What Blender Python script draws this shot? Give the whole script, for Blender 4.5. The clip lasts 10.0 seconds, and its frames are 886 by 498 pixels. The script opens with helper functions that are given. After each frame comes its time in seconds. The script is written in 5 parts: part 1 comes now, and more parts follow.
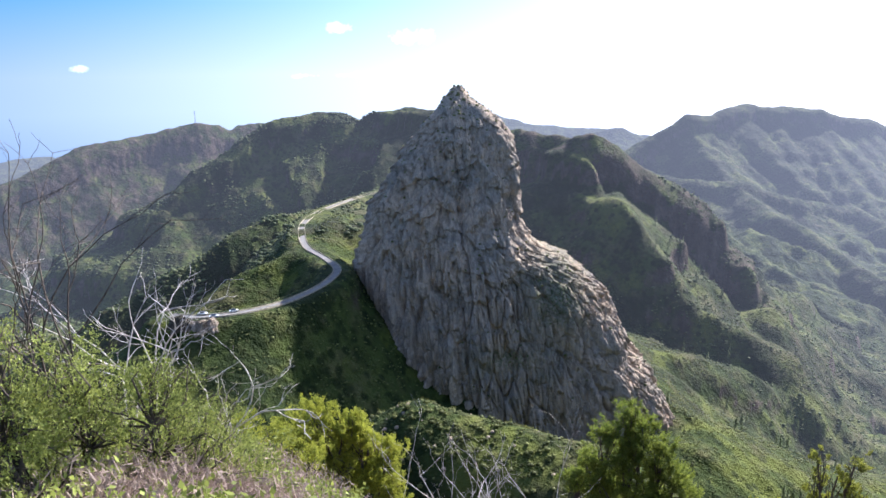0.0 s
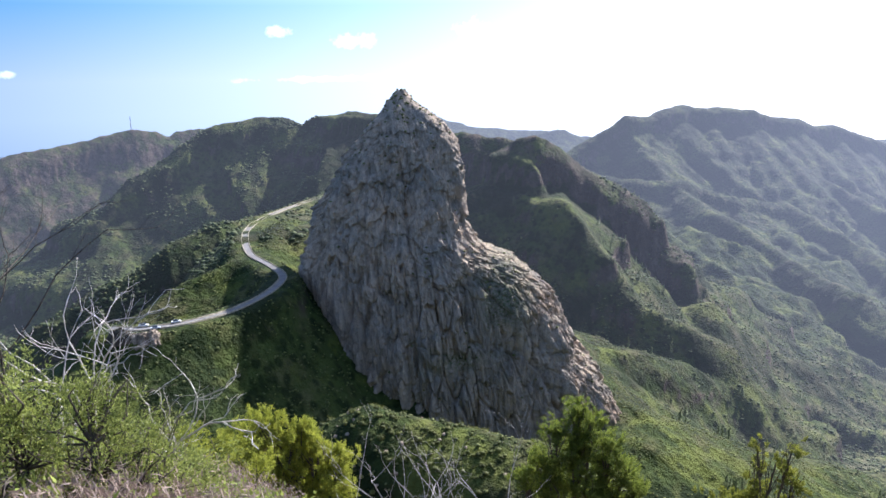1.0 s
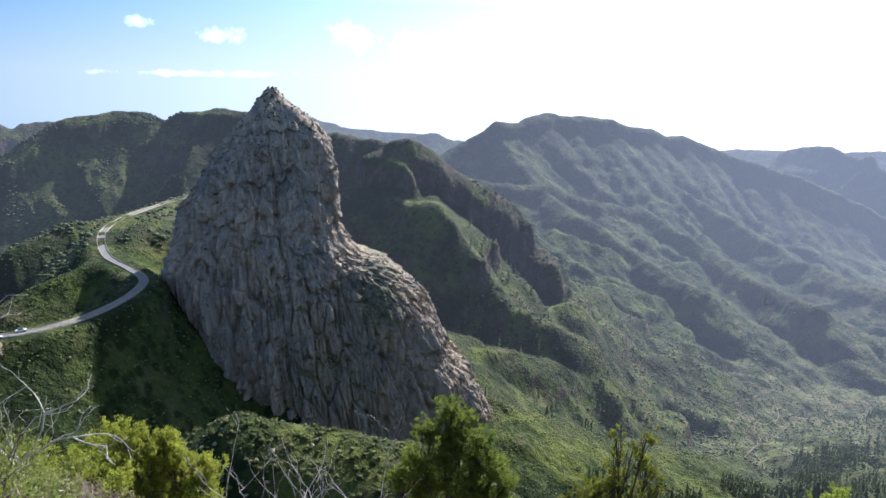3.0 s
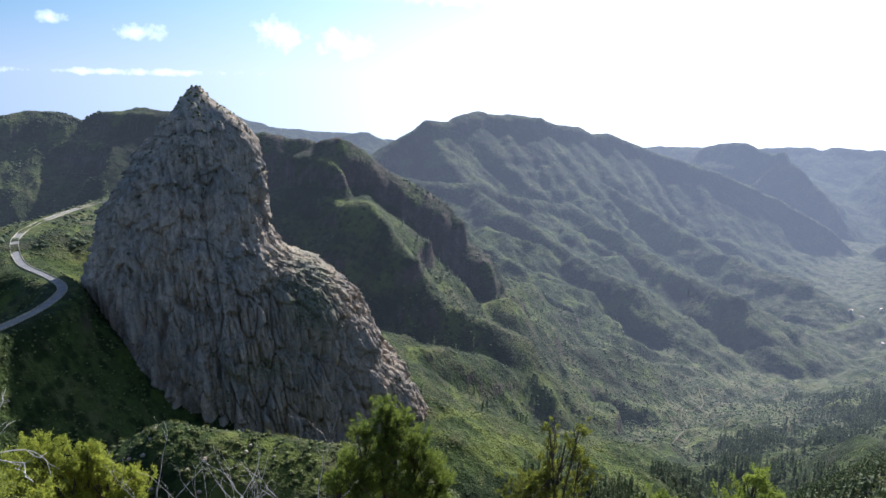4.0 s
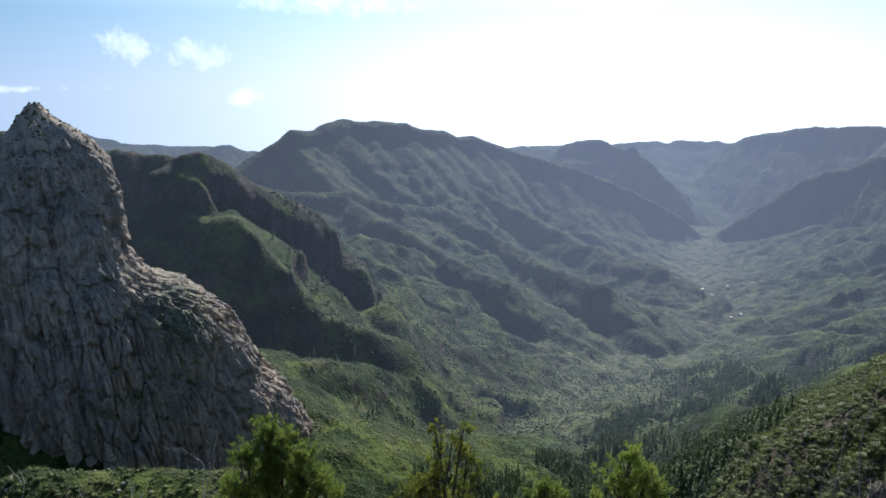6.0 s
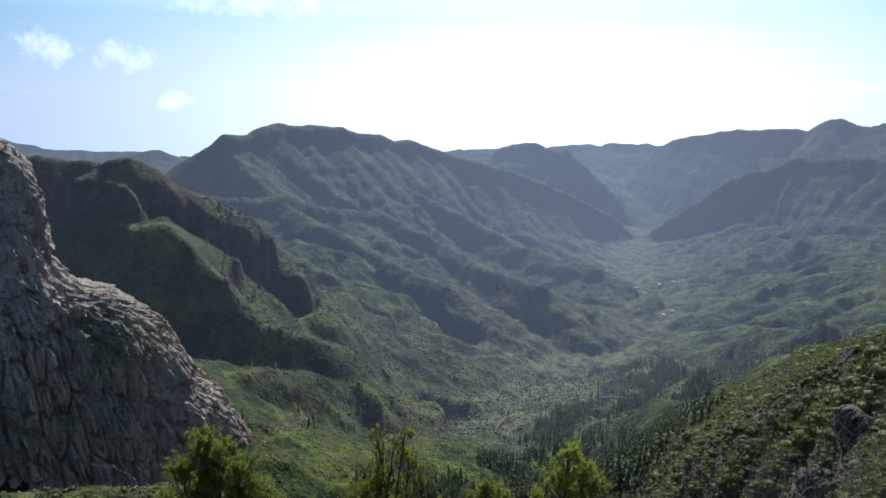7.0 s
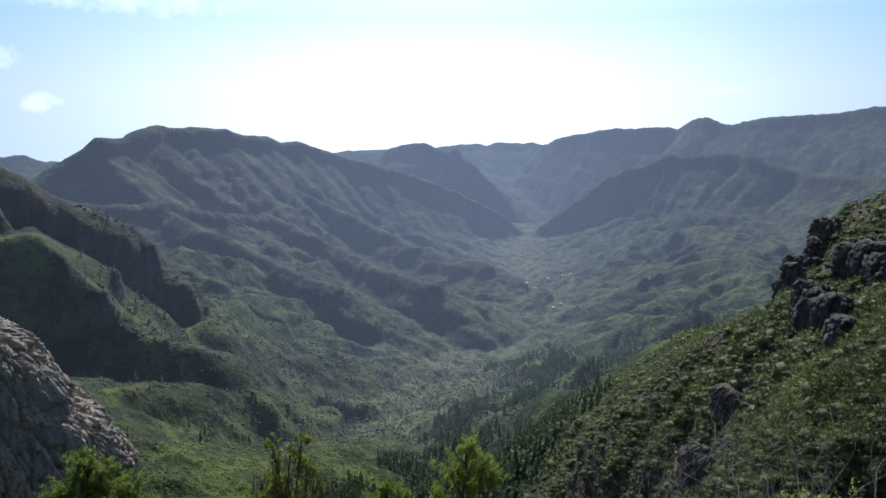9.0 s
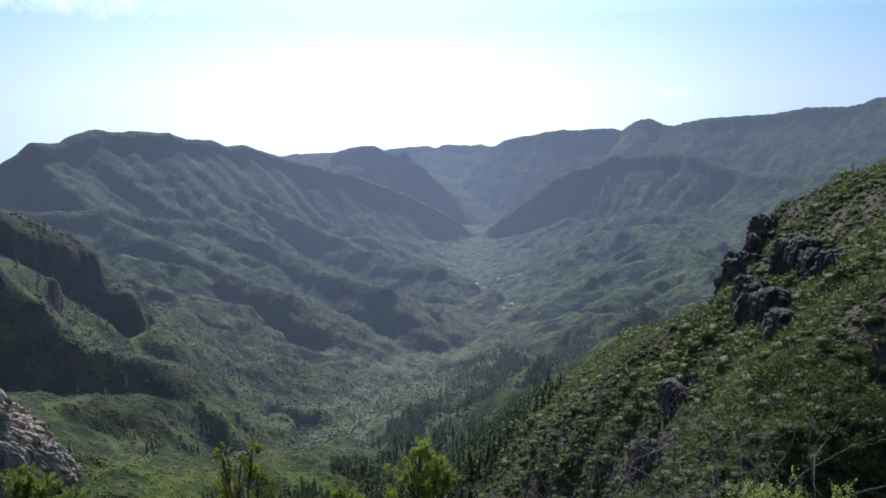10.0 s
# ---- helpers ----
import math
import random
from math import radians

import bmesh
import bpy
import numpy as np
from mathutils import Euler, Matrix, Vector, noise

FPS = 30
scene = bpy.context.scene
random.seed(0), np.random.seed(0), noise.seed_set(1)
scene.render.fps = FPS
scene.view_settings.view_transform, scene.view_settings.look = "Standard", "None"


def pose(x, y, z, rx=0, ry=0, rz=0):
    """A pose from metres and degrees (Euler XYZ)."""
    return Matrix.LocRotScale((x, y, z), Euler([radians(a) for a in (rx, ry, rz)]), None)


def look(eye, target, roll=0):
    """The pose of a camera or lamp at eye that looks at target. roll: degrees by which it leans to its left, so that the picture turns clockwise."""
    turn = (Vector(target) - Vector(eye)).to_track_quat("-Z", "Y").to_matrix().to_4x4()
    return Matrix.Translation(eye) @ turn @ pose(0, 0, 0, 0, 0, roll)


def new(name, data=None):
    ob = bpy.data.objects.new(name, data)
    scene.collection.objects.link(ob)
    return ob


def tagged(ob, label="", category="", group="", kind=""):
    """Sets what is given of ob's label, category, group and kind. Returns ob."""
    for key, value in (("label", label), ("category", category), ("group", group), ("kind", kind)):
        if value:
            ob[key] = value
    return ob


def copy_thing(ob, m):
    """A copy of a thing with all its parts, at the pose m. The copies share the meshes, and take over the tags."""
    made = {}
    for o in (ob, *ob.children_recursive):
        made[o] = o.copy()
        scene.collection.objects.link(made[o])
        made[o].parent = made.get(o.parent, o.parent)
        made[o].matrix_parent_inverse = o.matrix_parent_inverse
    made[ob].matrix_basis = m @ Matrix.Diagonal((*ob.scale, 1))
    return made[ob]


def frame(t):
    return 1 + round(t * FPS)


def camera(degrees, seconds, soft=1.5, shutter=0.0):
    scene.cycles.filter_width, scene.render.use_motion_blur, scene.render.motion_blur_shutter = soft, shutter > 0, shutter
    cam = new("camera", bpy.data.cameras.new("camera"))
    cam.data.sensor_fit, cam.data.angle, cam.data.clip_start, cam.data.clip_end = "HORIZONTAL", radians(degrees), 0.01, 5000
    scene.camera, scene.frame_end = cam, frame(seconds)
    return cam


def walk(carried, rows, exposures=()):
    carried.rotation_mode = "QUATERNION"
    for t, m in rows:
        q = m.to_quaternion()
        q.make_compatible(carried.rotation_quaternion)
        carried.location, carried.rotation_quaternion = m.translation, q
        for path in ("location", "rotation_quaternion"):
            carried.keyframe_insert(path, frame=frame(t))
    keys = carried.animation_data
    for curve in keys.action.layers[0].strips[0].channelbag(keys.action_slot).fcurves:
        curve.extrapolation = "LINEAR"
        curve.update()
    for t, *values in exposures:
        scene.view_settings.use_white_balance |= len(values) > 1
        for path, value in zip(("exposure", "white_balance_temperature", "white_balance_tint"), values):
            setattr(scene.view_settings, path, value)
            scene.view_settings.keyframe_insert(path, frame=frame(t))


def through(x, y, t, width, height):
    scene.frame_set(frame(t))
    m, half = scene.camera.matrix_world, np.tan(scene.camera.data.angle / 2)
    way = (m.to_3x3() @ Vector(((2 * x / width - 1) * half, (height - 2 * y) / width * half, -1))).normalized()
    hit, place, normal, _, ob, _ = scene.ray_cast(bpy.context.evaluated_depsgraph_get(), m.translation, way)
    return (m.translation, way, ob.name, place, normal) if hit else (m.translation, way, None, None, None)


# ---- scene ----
cam = camera(63.7, 10.0, soft=1.6)
# seconds, yaw, pitch, roll: a slow hand-held turn to the right, with a small step sideways
TURN_ROWS = [
    (0.0, -0.24, -14.00, 0.97),
    (0.5, -2.51, -13.92, 1.04),
    (1.0, -4.71, -13.81, 1.28),
    (1.5, -6.77, -13.75, 1.20),
    (2.0, -9.11, -13.68, 0.77),
    (2.5, -11.75, -13.66, -0.28),
    (4.0, -20.04, -13.65, -1.19),
    (4.5, -22.58, -13.59, -0.70),
    (5.0, -25.11, -13.54, -0.41),
    (5.5, -27.93, -13.33, 0.04),
    (7.0, -35.74, -12.80, 0.25),
    (7.5, -37.89, -12.90, -0.15),
    (8.0, -40.02, -12.97, -0.25),
    (8.5, -42.27, -12.89, -0.01),
    (9.0, -44.52, -12.79, 0.21),
    (9.5, -46.53, -12.84, 0.06),
    (10.0, -48.63, -12.62, 0.33),
]
STEP = 0.12
walk(cam, [(t, pose(STEP * 0.9 * t / 10, -STEP * 0.42 * t / 10, 0, 90 + pitch, roll, yaw)) for t, yaw, pitch, roll in TURN_ROWS],
     exposures=[(0, 1.93, 5850, 19), (1, 1.76, 5800, 18), (2.5, 1.58, 5750, 15), (5, 1.04, 5600, 12), (7.5, 0.78, 5450, 11), (10, 0.72, 5350, 11)])

# ---- world and sun ----
SKY = 0.09
# bearing, height, half width and half height in degrees
CLOUDS = [(-3.08, -0.19, 11.8, 0.4), (-2.11, 2.55, 2.7, 1.0), (7.69, 2.92, 3.2, 1.6), (7.69, 2.68, 3.2, 1.8), (12.59, 2.06, 3.2, 1.6), (15.53, -0.96, 2.3, 1.0), (12.38, 2.24, 3.6, 1.5), (8.3, 2.59, 2.5, 1.6), (23.75, 5.94, 11.8, 1.5), (15.47, -0.98, 2.3, 1.1), (-7.48, 3.29, 1.8, 0.7), (-26.07, 0.59, 1.0, 0.4), (65.67, -0.36, 3.2, 0.5)]
SUN_AZ, SUN_EL = 43.0, 38.0  # degrees clockwise from +y, and above the horizon
GLARE_AZ = 44.0  # the brightest haze
world = bpy.data.worlds.new("sky")
scene.world = world
world.use_nodes = True
wn, wl = world.node_tree.nodes, world.node_tree.links
wn.clear()
w_out = wn.new("ShaderNodeOutputWorld")
w_bg = wn.new("ShaderNodeBackground")
w_sky = wn.new("ShaderNodeTexSky")
w_sky.sky_type = "NISHITA"
w_sky.sun_disc = False
w_sky.sun_elevation = radians(SUN_EL)
w_sky.sun_rotation = radians(SUN_AZ)
w_sky.altitude = 1200
w_sky.air_density = 1.0
w_sky.dust_density = 2.0
w_sky.ozone_density = 1.0
w_bg.inputs["Strength"].default_value = 1.0


def w_calc(op, a, b=0.0, c=None, clamp=False):
    m = wn.new("ShaderNodeMath")
    m.operation, m.use_clamp = op, clamp
    for value, socket in zip((a, b, c), m.inputs):
        if isinstance(value, (int, float)):
            socket.default_value = value
        elif value is not None:
            wl.new(value, socket)
    return m.outputs[0]


def w_mix(fac, a, b, mode="MIX"):
    m = wn.new("ShaderNodeMix")
    m.data_type, m.blend_type = "RGBA", mode
    for value, socket in ((fac, m.inputs[0]), (a, m.inputs[6]), (b, m.inputs[7])):
        if isinstance(value, (int, float)):
            socket.default_value = value
        elif isinstance(value, tuple):
            socket.default_value = (*value, 1)
        else:
            wl.new(value, socket)
    return m.outputs[2]


# the sky keeps its horizon colour below the horizon, where haze hides the sea
w_co = wn.new("ShaderNodeTexCoord")
w_cut = wn.new("ShaderNodeSeparateXYZ")
wl.new(w_co.outputs["Generated"], w_cut.inputs[0])
w_up = w_cut.outputs["Z"]
w_join = wn.new("ShaderNodeCombineXYZ")
wl.new(w_cut.outputs["X"], w_join.inputs[0])
wl.new(w_cut.outputs["Y"], w_join.inputs[1])
wl.new(w_calc("MAXIMUM", w_up, 0.06), w_join.inputs[2])
wl.new(w_join.outputs[0], w_sky.inputs["Vector"])
w_blue = w_mix(1.0, w_sky.outputs[0], (SKY, SKY, SKY), "MULTIPLY")
# nearness to the sun's bearing, 0 to 1
w_near = w_calc("ADD", w_calc("MULTIPLY", w_cut.outputs["X"], math.sin(radians(GLARE_AZ))), w_calc("MULTIPLY", w_cut.outputs["Y"], math.cos(radians(GLARE_AZ))))
w_glare = w_calc("POWER", w_calc("MAXIMUM", w_near, 0.0), 13.0)
w_side = w_mix(w_calc("POWER", w_calc("MAXIMUM", w_near, 0.0), 1.6), (0.095, 0.148, 0.228), (0.45, 0.505, 0.56))
w_high = w_mix(w_calc("POWER", w_calc("MAXIMUM", w_near, 0.0), 2.5), (0.040, 0.125, 0.225), (0.40, 0.53, 0.59))
w_rise = w_calc("MULTIPLY", w_up, 11.0, None, True)
w_side = w_mix(w_rise, w_side, w_high)
w_haze = w_mix(w_calc("MULTIPLY", w_glare, w_calc("SUBTRACT", 1.0, w_calc("MULTIPLY", w_rise, 0.55))), w_side, (0.85, 0.85, 0.85))
w_sea = w_mix(w_calc("POWER", w_calc("MAXIMUM", w_near, 0.0), 1.9), (0.040, 0.088, 0.165), (0.56, 0.62, 0.72))
w_low = w_mix(w_calc("MULTIPLY_ADD", w_up, -9.0, -0.4, True), w_haze, w_sea)
w_band = w_calc("SUBTRACT", 1.0, w_calc("MULTIPLY", w_calc("MAXIMUM", w_calc("SUBTRACT", w_up, 0.09), 0.0), 6.0, None, True))
w_clear = w_mix(w_band, w_blue, w_low)
# small clouds: soft puffs round a few bearings, broken up by noise
w_noise = wn.new("ShaderNodeTexNoise")
w_noise.inputs["Scale"].default_value = 42.0
w_noise.inputs["Detail"].default_value = 6.0
w_noise.inputs["Roughness"].default_value = 0.62
wl.new(w_co.outputs["Generated"], w_noise.inputs["Vector"])
w_bearing = w_calc("ARCTAN2", w_cut.outputs["X"], w_cut.outputs["Y"])
w_puffs = None
for c_az, c_el, c_wide, c_high in CLOUDS:
    dx = w_calc("DIVIDE", w_calc("SUBTRACT", w_bearing, radians(c_az)), radians(c_wide))
    dy = w_calc("DIVIDE", w_calc("SUBTRACT", w_up, radians(c_el)), radians(c_high))
    d2 = w_calc("ADD", w_calc("MULTIPLY", dx, dx), w_calc("MULTIPLY", dy, dy))
    puff = w_calc("SUBTRACT", 1.0, d2, None, True)
    w_puffs = puff if w_puffs is None else w_calc("MAXIMUM", w_puffs, puff)
w_cover = w_calc("MULTIPLY_ADD", w_calc("SUBTRACT", w_calc("ADD", w_calc("MULTIPLY", w_puffs, 0.42), w_noise.outputs[0]), 0.74), 2.8, 0.0, True)
w_cover = w_calc("MULTIPLY", w_cover, w_calc("MULTIPLY", w_puffs, 4.0, None, True))
wl.new(w_mix(w_calc("MULTIPLY", w_cover, 0.7), w_clear, (0.72, 0.74, 0.78)), w_bg.inputs["Color"])
wl.new(w_bg.outputs[0], w_out.inputs["Surface"])

sun_data = bpy.data.lights.new("sun", "SUN")
sun_data.energy = 4.2
sun_data.angle = radians(0.5)
sun_data.color = (1.0, 0.95, 0.87)
sun = new("sun", sun_data)
sun_way = Vector((math.sin(radians(SUN_AZ)) * math.cos(radians(SUN_EL)), math.cos(radians(SUN_AZ)) * math.cos(radians(SUN_EL)), math.sin(radians(SUN_EL))))
sun.matrix_world = look(sun_way * 3000, (0, 0, 0))

# ---- number tools ----
PERM = np.random.RandomState(7).permutation(512)
GRADS = np.random.RandomState(8).uniform(-1, 1, (512, 3))


def lattice(i, j, k):
    return PERM[(PERM[(PERM[i & 511] + j) & 511] + k) & 511]


def perlin(x, y, z=0.0):
    """Gradient noise, about -0.7 to 0.7."""
    x, y, z = np.broadcast_arrays(np.asarray(x, float), np.asarray(y, float), np.asarray(z, float))
    i, j, k = np.floor(x).astype(int), np.floor(y).astype(int), np.floor(z).astype(int)
    fx, fy, fz = x - i, y - j, z - k
    ux, uy, uz = (f * f * f * (f * (f * 6 - 15) + 10) for f in (fx, fy, fz))
    total = 0.0
    for a in (0, 1):
        for b in (0, 1):
            for c in (0, 1):
                g = GRADS[lattice(i + a, j + b, k + c)]
                dot = g[..., 0] * (fx - a) + g[..., 1] * (fy - b) + g[..., 2] * (fz - c)
                total = total + dot * (ux if a else 1 - ux) * (uy if b else 1 - uy) * (uz if c else 1 - uz)
    return total


def fbm(x, y, z=0.0, octaves=4, gain=0.5):
    total, amp = 0.0, 1.0
    for o in range(octaves):
        f = 2.03 ** o
        total = total + amp * perlin(x * f + 13.7 * o, y * f + 5.1 * o, np.asarray(z) * f)
        amp *= gain
    return total


def ridged(x, y, z=0.0, octaves=3):
    """0 to about 1, with sharp crests at 1."""
    total, amp, norm = 0.0, 1.0, 0.0
    for o in range(octaves):
        f = 2.1 ** o
        total = total + amp * (1 - np.minimum(1, 2.2 * np.abs(perlin(x * f + 31.3 * o, y * f + 17.9 * o, np.asarray(z) * f))))
        norm += amp
        amp *= 0.5
    return total / norm


def step(a, b, x):
    t = np.clip((x - a) / (b - a), 0, 1)
    return t * t * (3 - 2 * t)


def softmax2(a, b, k):
    h = np.clip(0.5 + 0.5 * (a - b) / k, 0, 1)
    return b + (a - b) * h + k * h * (1 - h)


def along(points, x, y):
    """For places x, y and a line of points: the nearest distance, the side from -1 (right) to 1 (left), the length along the line and the line's height there."""
    best = np.full(np.shape(x), 1e12)
    side, run, high = np.zeros_like(best), np.zeros_like(best), np.zeros_like(best)
    start = 0.0
    for (ax, ay, az), (bx, by, bz) in zip(points, points[1:]):
        dx, dy = bx - ax, by - ay
        length = math.hypot(dx, dy)
        s = np.clip(((x - ax) * dx + (y - ay) * dy) / length ** 2, 0, 1)
        ex, ey = x - ax - s * dx, y - ay - s * dy
        d2 = ex * ex + ey * ey
        near = d2 < best
        best = np.where(near, d2, best)
        side = np.where(near, (dx * ey - dy * ex) / (length * np.sqrt(d2) + 1e-6), side)
        run = np.where(near, start + s * length, run)
        high = np.where(near, az + s * (bz - az), high)
        start += length
    return np.sqrt(best), side, run, high


def mesh_from(name, verts, faces):
    """A mesh from arrays: verts n x 3, faces m x 4 or m x 3."""
    me = bpy.data.meshes.new(name)
    verts, faces = np.asarray(verts, np.float32), np.asarray(faces, np.int32)
    n, m, c = len(verts), len(faces), faces.shape[1]
    me.vertices.add(n)
    me.vertices.foreach_set("co", verts.ravel())
    me.loops.add(m * c)
    me.loops.foreach_set("vertex_index", faces.ravel())
    me.polygons.add(m)
    me.polygons.foreach_set("loop_start", np.arange(0, m * c, c, dtype=np.int32))
    me.polygons.foreach_set("loop_total", np.full(m, c, np.int32))
    me.update(calc_edges=True)
    return me


def grid_faces(rows, cols, wrap=False):
    r, c = np.meshgrid(np.arange(rows - 1), np.arange(cols if wrap else cols - 1), indexing="ij")
    c2 = (c + 1) % cols
    return np.stack([r * cols + c, r * cols + c2, (r + 1) * cols + c2, (r + 1) * cols + c], -1).reshape(-1, 4)


def smooth(me, on=True):
    me.polygons.foreach_set("use_smooth", np.full(len(me.polygons), on))
    return me


def flag(me, name, values):
    me.attributes.new(name, "FLOAT", "POINT").data.foreach_set("value", np.asarray(values, np.float32))


def part(name, bm, material, parent, label=""):
    """One mesh object under a thing or a part, from a bmesh or a finished mesh."""
    if isinstance(bm, bmesh.types.BMesh):
        me = bpy.data.meshes.new(name)
        bm.to_mesh(me)
        bm.free()
    else:
        me = bm
    if material and not me.materials:
        me.materials.append(material)
    ob = new(name, me)
    ob.parent = parent
    return tagged(ob, label)


# ---- materials ----
def shader(name, rough=0.85, spec=0.2):
    m = bpy.data.materials.new(name)
    m.use_nodes = True
    b = m.node_tree.nodes["Principled BSDF"]
    b.inputs["Roughness"].default_value = rough
    b.inputs["Specular IOR Level"].default_value = spec
    return m, m.node_tree.nodes, m.node_tree.links, b


def texture(n, l, scale, detail=5, rough=0.6, vector=None, kind="ShaderNodeTexNoise"):
    t = n.new(kind)
    t.inputs["Scale"].default_value = scale
    if kind == "ShaderNodeTexNoise":
        t.inputs["Detail"].default_value = detail
        t.inputs["Roughness"].default_value = rough
    if vector is not None:
        l.new(vector, t.inputs["Vector"])
    return t


def ramp(n, l, value, stops):
    r = n.new("ShaderNodeValToRGB")
    e = r.color_ramp.elements
    while len(e) < len(stops):
        e.new(0.5)
    for el, (p, c) in zip(e, stops):
        el.position, el.color = p, (*c, 1) if len(c) == 3 else c
    l.new(value, r.inputs[0])
    return r.outputs[0]


def mix(n, l, fac, a, b, mode="MIX"):
    m = n.new("ShaderNodeMix")
    m.data_type, m.blend_type = "RGBA", mode
    for value, socket in ((fac, m.inputs[0]), (a, m.inputs[6]), (b, m.inputs[7])):
        if isinstance(value, (int, float)):
            socket.default_value = value
        elif isinstance(value, tuple):
            socket.default_value = (*value, 1)
        else:
            l.new(value, socket)
    return m.outputs[2]


def calc(n, l, op, a, b=0.0, clamp=False):
    m = n.new("ShaderNodeMath")
    m.operation, m.use_clamp = op, clamp
    for value, socket in ((a, m.inputs[0]), (b, m.inputs[1])):
        if isinstance(value, (int, float)):
            socket.default_value = value
        else:
            l.new(value, socket)
    return m.outputs[0]


def bump(n, l, b, height, strength, distance):
    k = n.new("ShaderNodeBump")
    k.inputs["Strength"].default_value = strength
    k.inputs["Distance"].default_value = distance
    l.new(height, k.inputs["Height"])
    l.new(k.outputs[0], b.inputs["Normal"])


def stretched(n, l, sx, sy, sz):
    g = n.new("ShaderNodeNewGeometry")
    m = n.new("ShaderNodeMapping")
    m.inputs["Scale"].default_value = (sx, sy, sz)
    l.new(g.outputs["Position"], m.inputs["Vector"])
    return m.outputs[0], g


def haze_painted(n, l, surface, glow):
    """Paints haze onto distant things: a bluish emission mixed over their own shader."""
    air, bright, haze_emit = n.new("ShaderNodeAttribute"), n.new("ShaderNodeAttribute"), n.new("ShaderNodeEmission")
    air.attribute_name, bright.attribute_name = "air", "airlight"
    haze_emit.inputs["Color"].default_value = (0.57, 0.64, 0.81, 1)
    l.new(calc(n, l, "MULTIPLY", bright.outputs["Fac"], glow), haze_emit.inputs["Strength"])
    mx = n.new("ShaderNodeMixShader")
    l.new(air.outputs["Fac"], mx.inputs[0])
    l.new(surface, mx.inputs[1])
    l.new(haze_emit.outputs[0], mx.inputs[2])
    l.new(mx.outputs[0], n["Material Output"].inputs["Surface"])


# emission strength of the painted haze
HAZE_GLOW = 0.265


def ground_material(name, bare=0.52, glow=0.0, tone=1.0):
    m, n, l, b = shader(name, 0.95, 0.1)
    pos, g = stretched(n, l, 1, 1, 1)
    cut = n.new("ShaderNodeSeparateXYZ")
    l.new(g.outputs["Normal"], cut.inputs[0])
    big = texture(n, l, 0.006, 6, 0.6, pos)
    mid = texture(n, l, 0.05, 6, 0.65, pos)
    fine = texture(n, l, 0.45, 4, 0.7, pos)
    clump = texture(n, l, 0.17, vector=pos, kind="ShaderNodeTexVoronoi")
    green = ramp(n, l, big.outputs[0], [(0.32, (0.045, 0.062, 0.020)), (0.5, (0.080, 0.105, 0.034)), (0.68, (0.130, 0.150, 0.052))])
    dry = ramp(n, l, mid.outputs[0], [(0.35, (0.06, 0.06, 0.025)), (0.55, (0.15, 0.13, 0.065)), (0.7, (0.26, 0.22, 0.13))])
    veg = mix(n, l, calc(n, l, "MULTIPLY", ramp(n, l, mid.outputs[0], [(0.48, (0, 0, 0)), (0.62, (1, 1, 1))]), 0.6), green, dry)
    dark = ramp(n, l, clump.outputs["Distance"], [(0.1, (0.42, 0.48, 0.42)), (0.5, (1.25, 1.22, 1.18))])
    veg = mix(n, l, 0.9, veg, dark, "MULTIPLY")
    # laurel thickets and bright grass lie in patches
    patch = texture(n, l, 0.021, 7, 0.66, pos)
    veg = mix(n, l, ramp(n, l, patch.outputs[0], [(0.50, (0, 0, 0)), (0.55, (0.85, 0.85, 0.85))]), veg, (0.030, 0.046, 0.016))
    veg = mix(n, l, ramp(n, l, patch.outputs[0], [(0.39, (0.85, 0.85, 0.85)), (0.45, (0, 0, 0))]), veg, (0.215, 0.225, 0.060))
    tree = texture(n, l, 0.11, vector=pos, kind="ShaderNodeTexVoronoi")
    tree.inputs["Randomness"].default_value = 1.0
    veg = mix(n, l, ramp(n, l, tree.outputs["Distance"], [(0.22, (0.75, 0.75, 0.75)), (0.34, (0, 0, 0))]), veg, (0.026, 0.040, 0.015))
    veg = mix(n, l, 1.0, veg, (tone * 0.95, tone * 1.06, tone * 0.78), "MULTIPLY")
    rockpos, _ = stretched(n, l, 0.09, 0.09, 0.05)
    grain = texture(n, l, 1.0, 7, 0.7, rockpos)
    rock = ramp(n, l, grain.outputs[0], [(0.3, (0.06, 0.05, 0.042)), (0.5, (0.15, 0.122, 0.10)), (0.68, (0.27, 0.225, 0.185))])
    steep = calc(n, l, "SUBTRACT", calc(n, l, "ADD", bare, calc(n, l, "MULTIPLY", calc(n, l, "SUBTRACT", mid.outputs[0], 0.5), 0.6)), cut.outputs["Z"])
    steep = calc(n, l, "MULTIPLY", steep, 7.0, True)
    rocky = n.new("ShaderNodeAttribute")
    rocky.attribute_name = "rocky"
    steep = calc(n, l, "ADD", steep, calc(n, l, "MULTIPLY", rocky.outputs["Fac"], ramp(n, l, mid.outputs[0], [(0.4, (0, 0, 0)), (0.6, (1, 1, 1))])), True)
    turf = n.new("ShaderNodeAttribute")
    turf.attribute_name = "turf"
    steep = calc(n, l, "SUBTRACT", steep, calc(n, l, "MULTIPLY", turf.outputs["Fac"], 0.9), True)
    rock = mix(n, l, 1.0, rock, (1.05 * tone, 0.95 * tone, 0.86 * tone), "MULTIPLY")
    colour = mix(n, l, steep, veg, rock)
    pale = n.new("ShaderNodeAttribute")
    pale.attribute_name = "pale"
    sand = ramp(n, l, fine.outputs[0], [(0.35, (0.075, 0.078, 0.034)), (0.6, (0.20, 0.175, 0.095))])
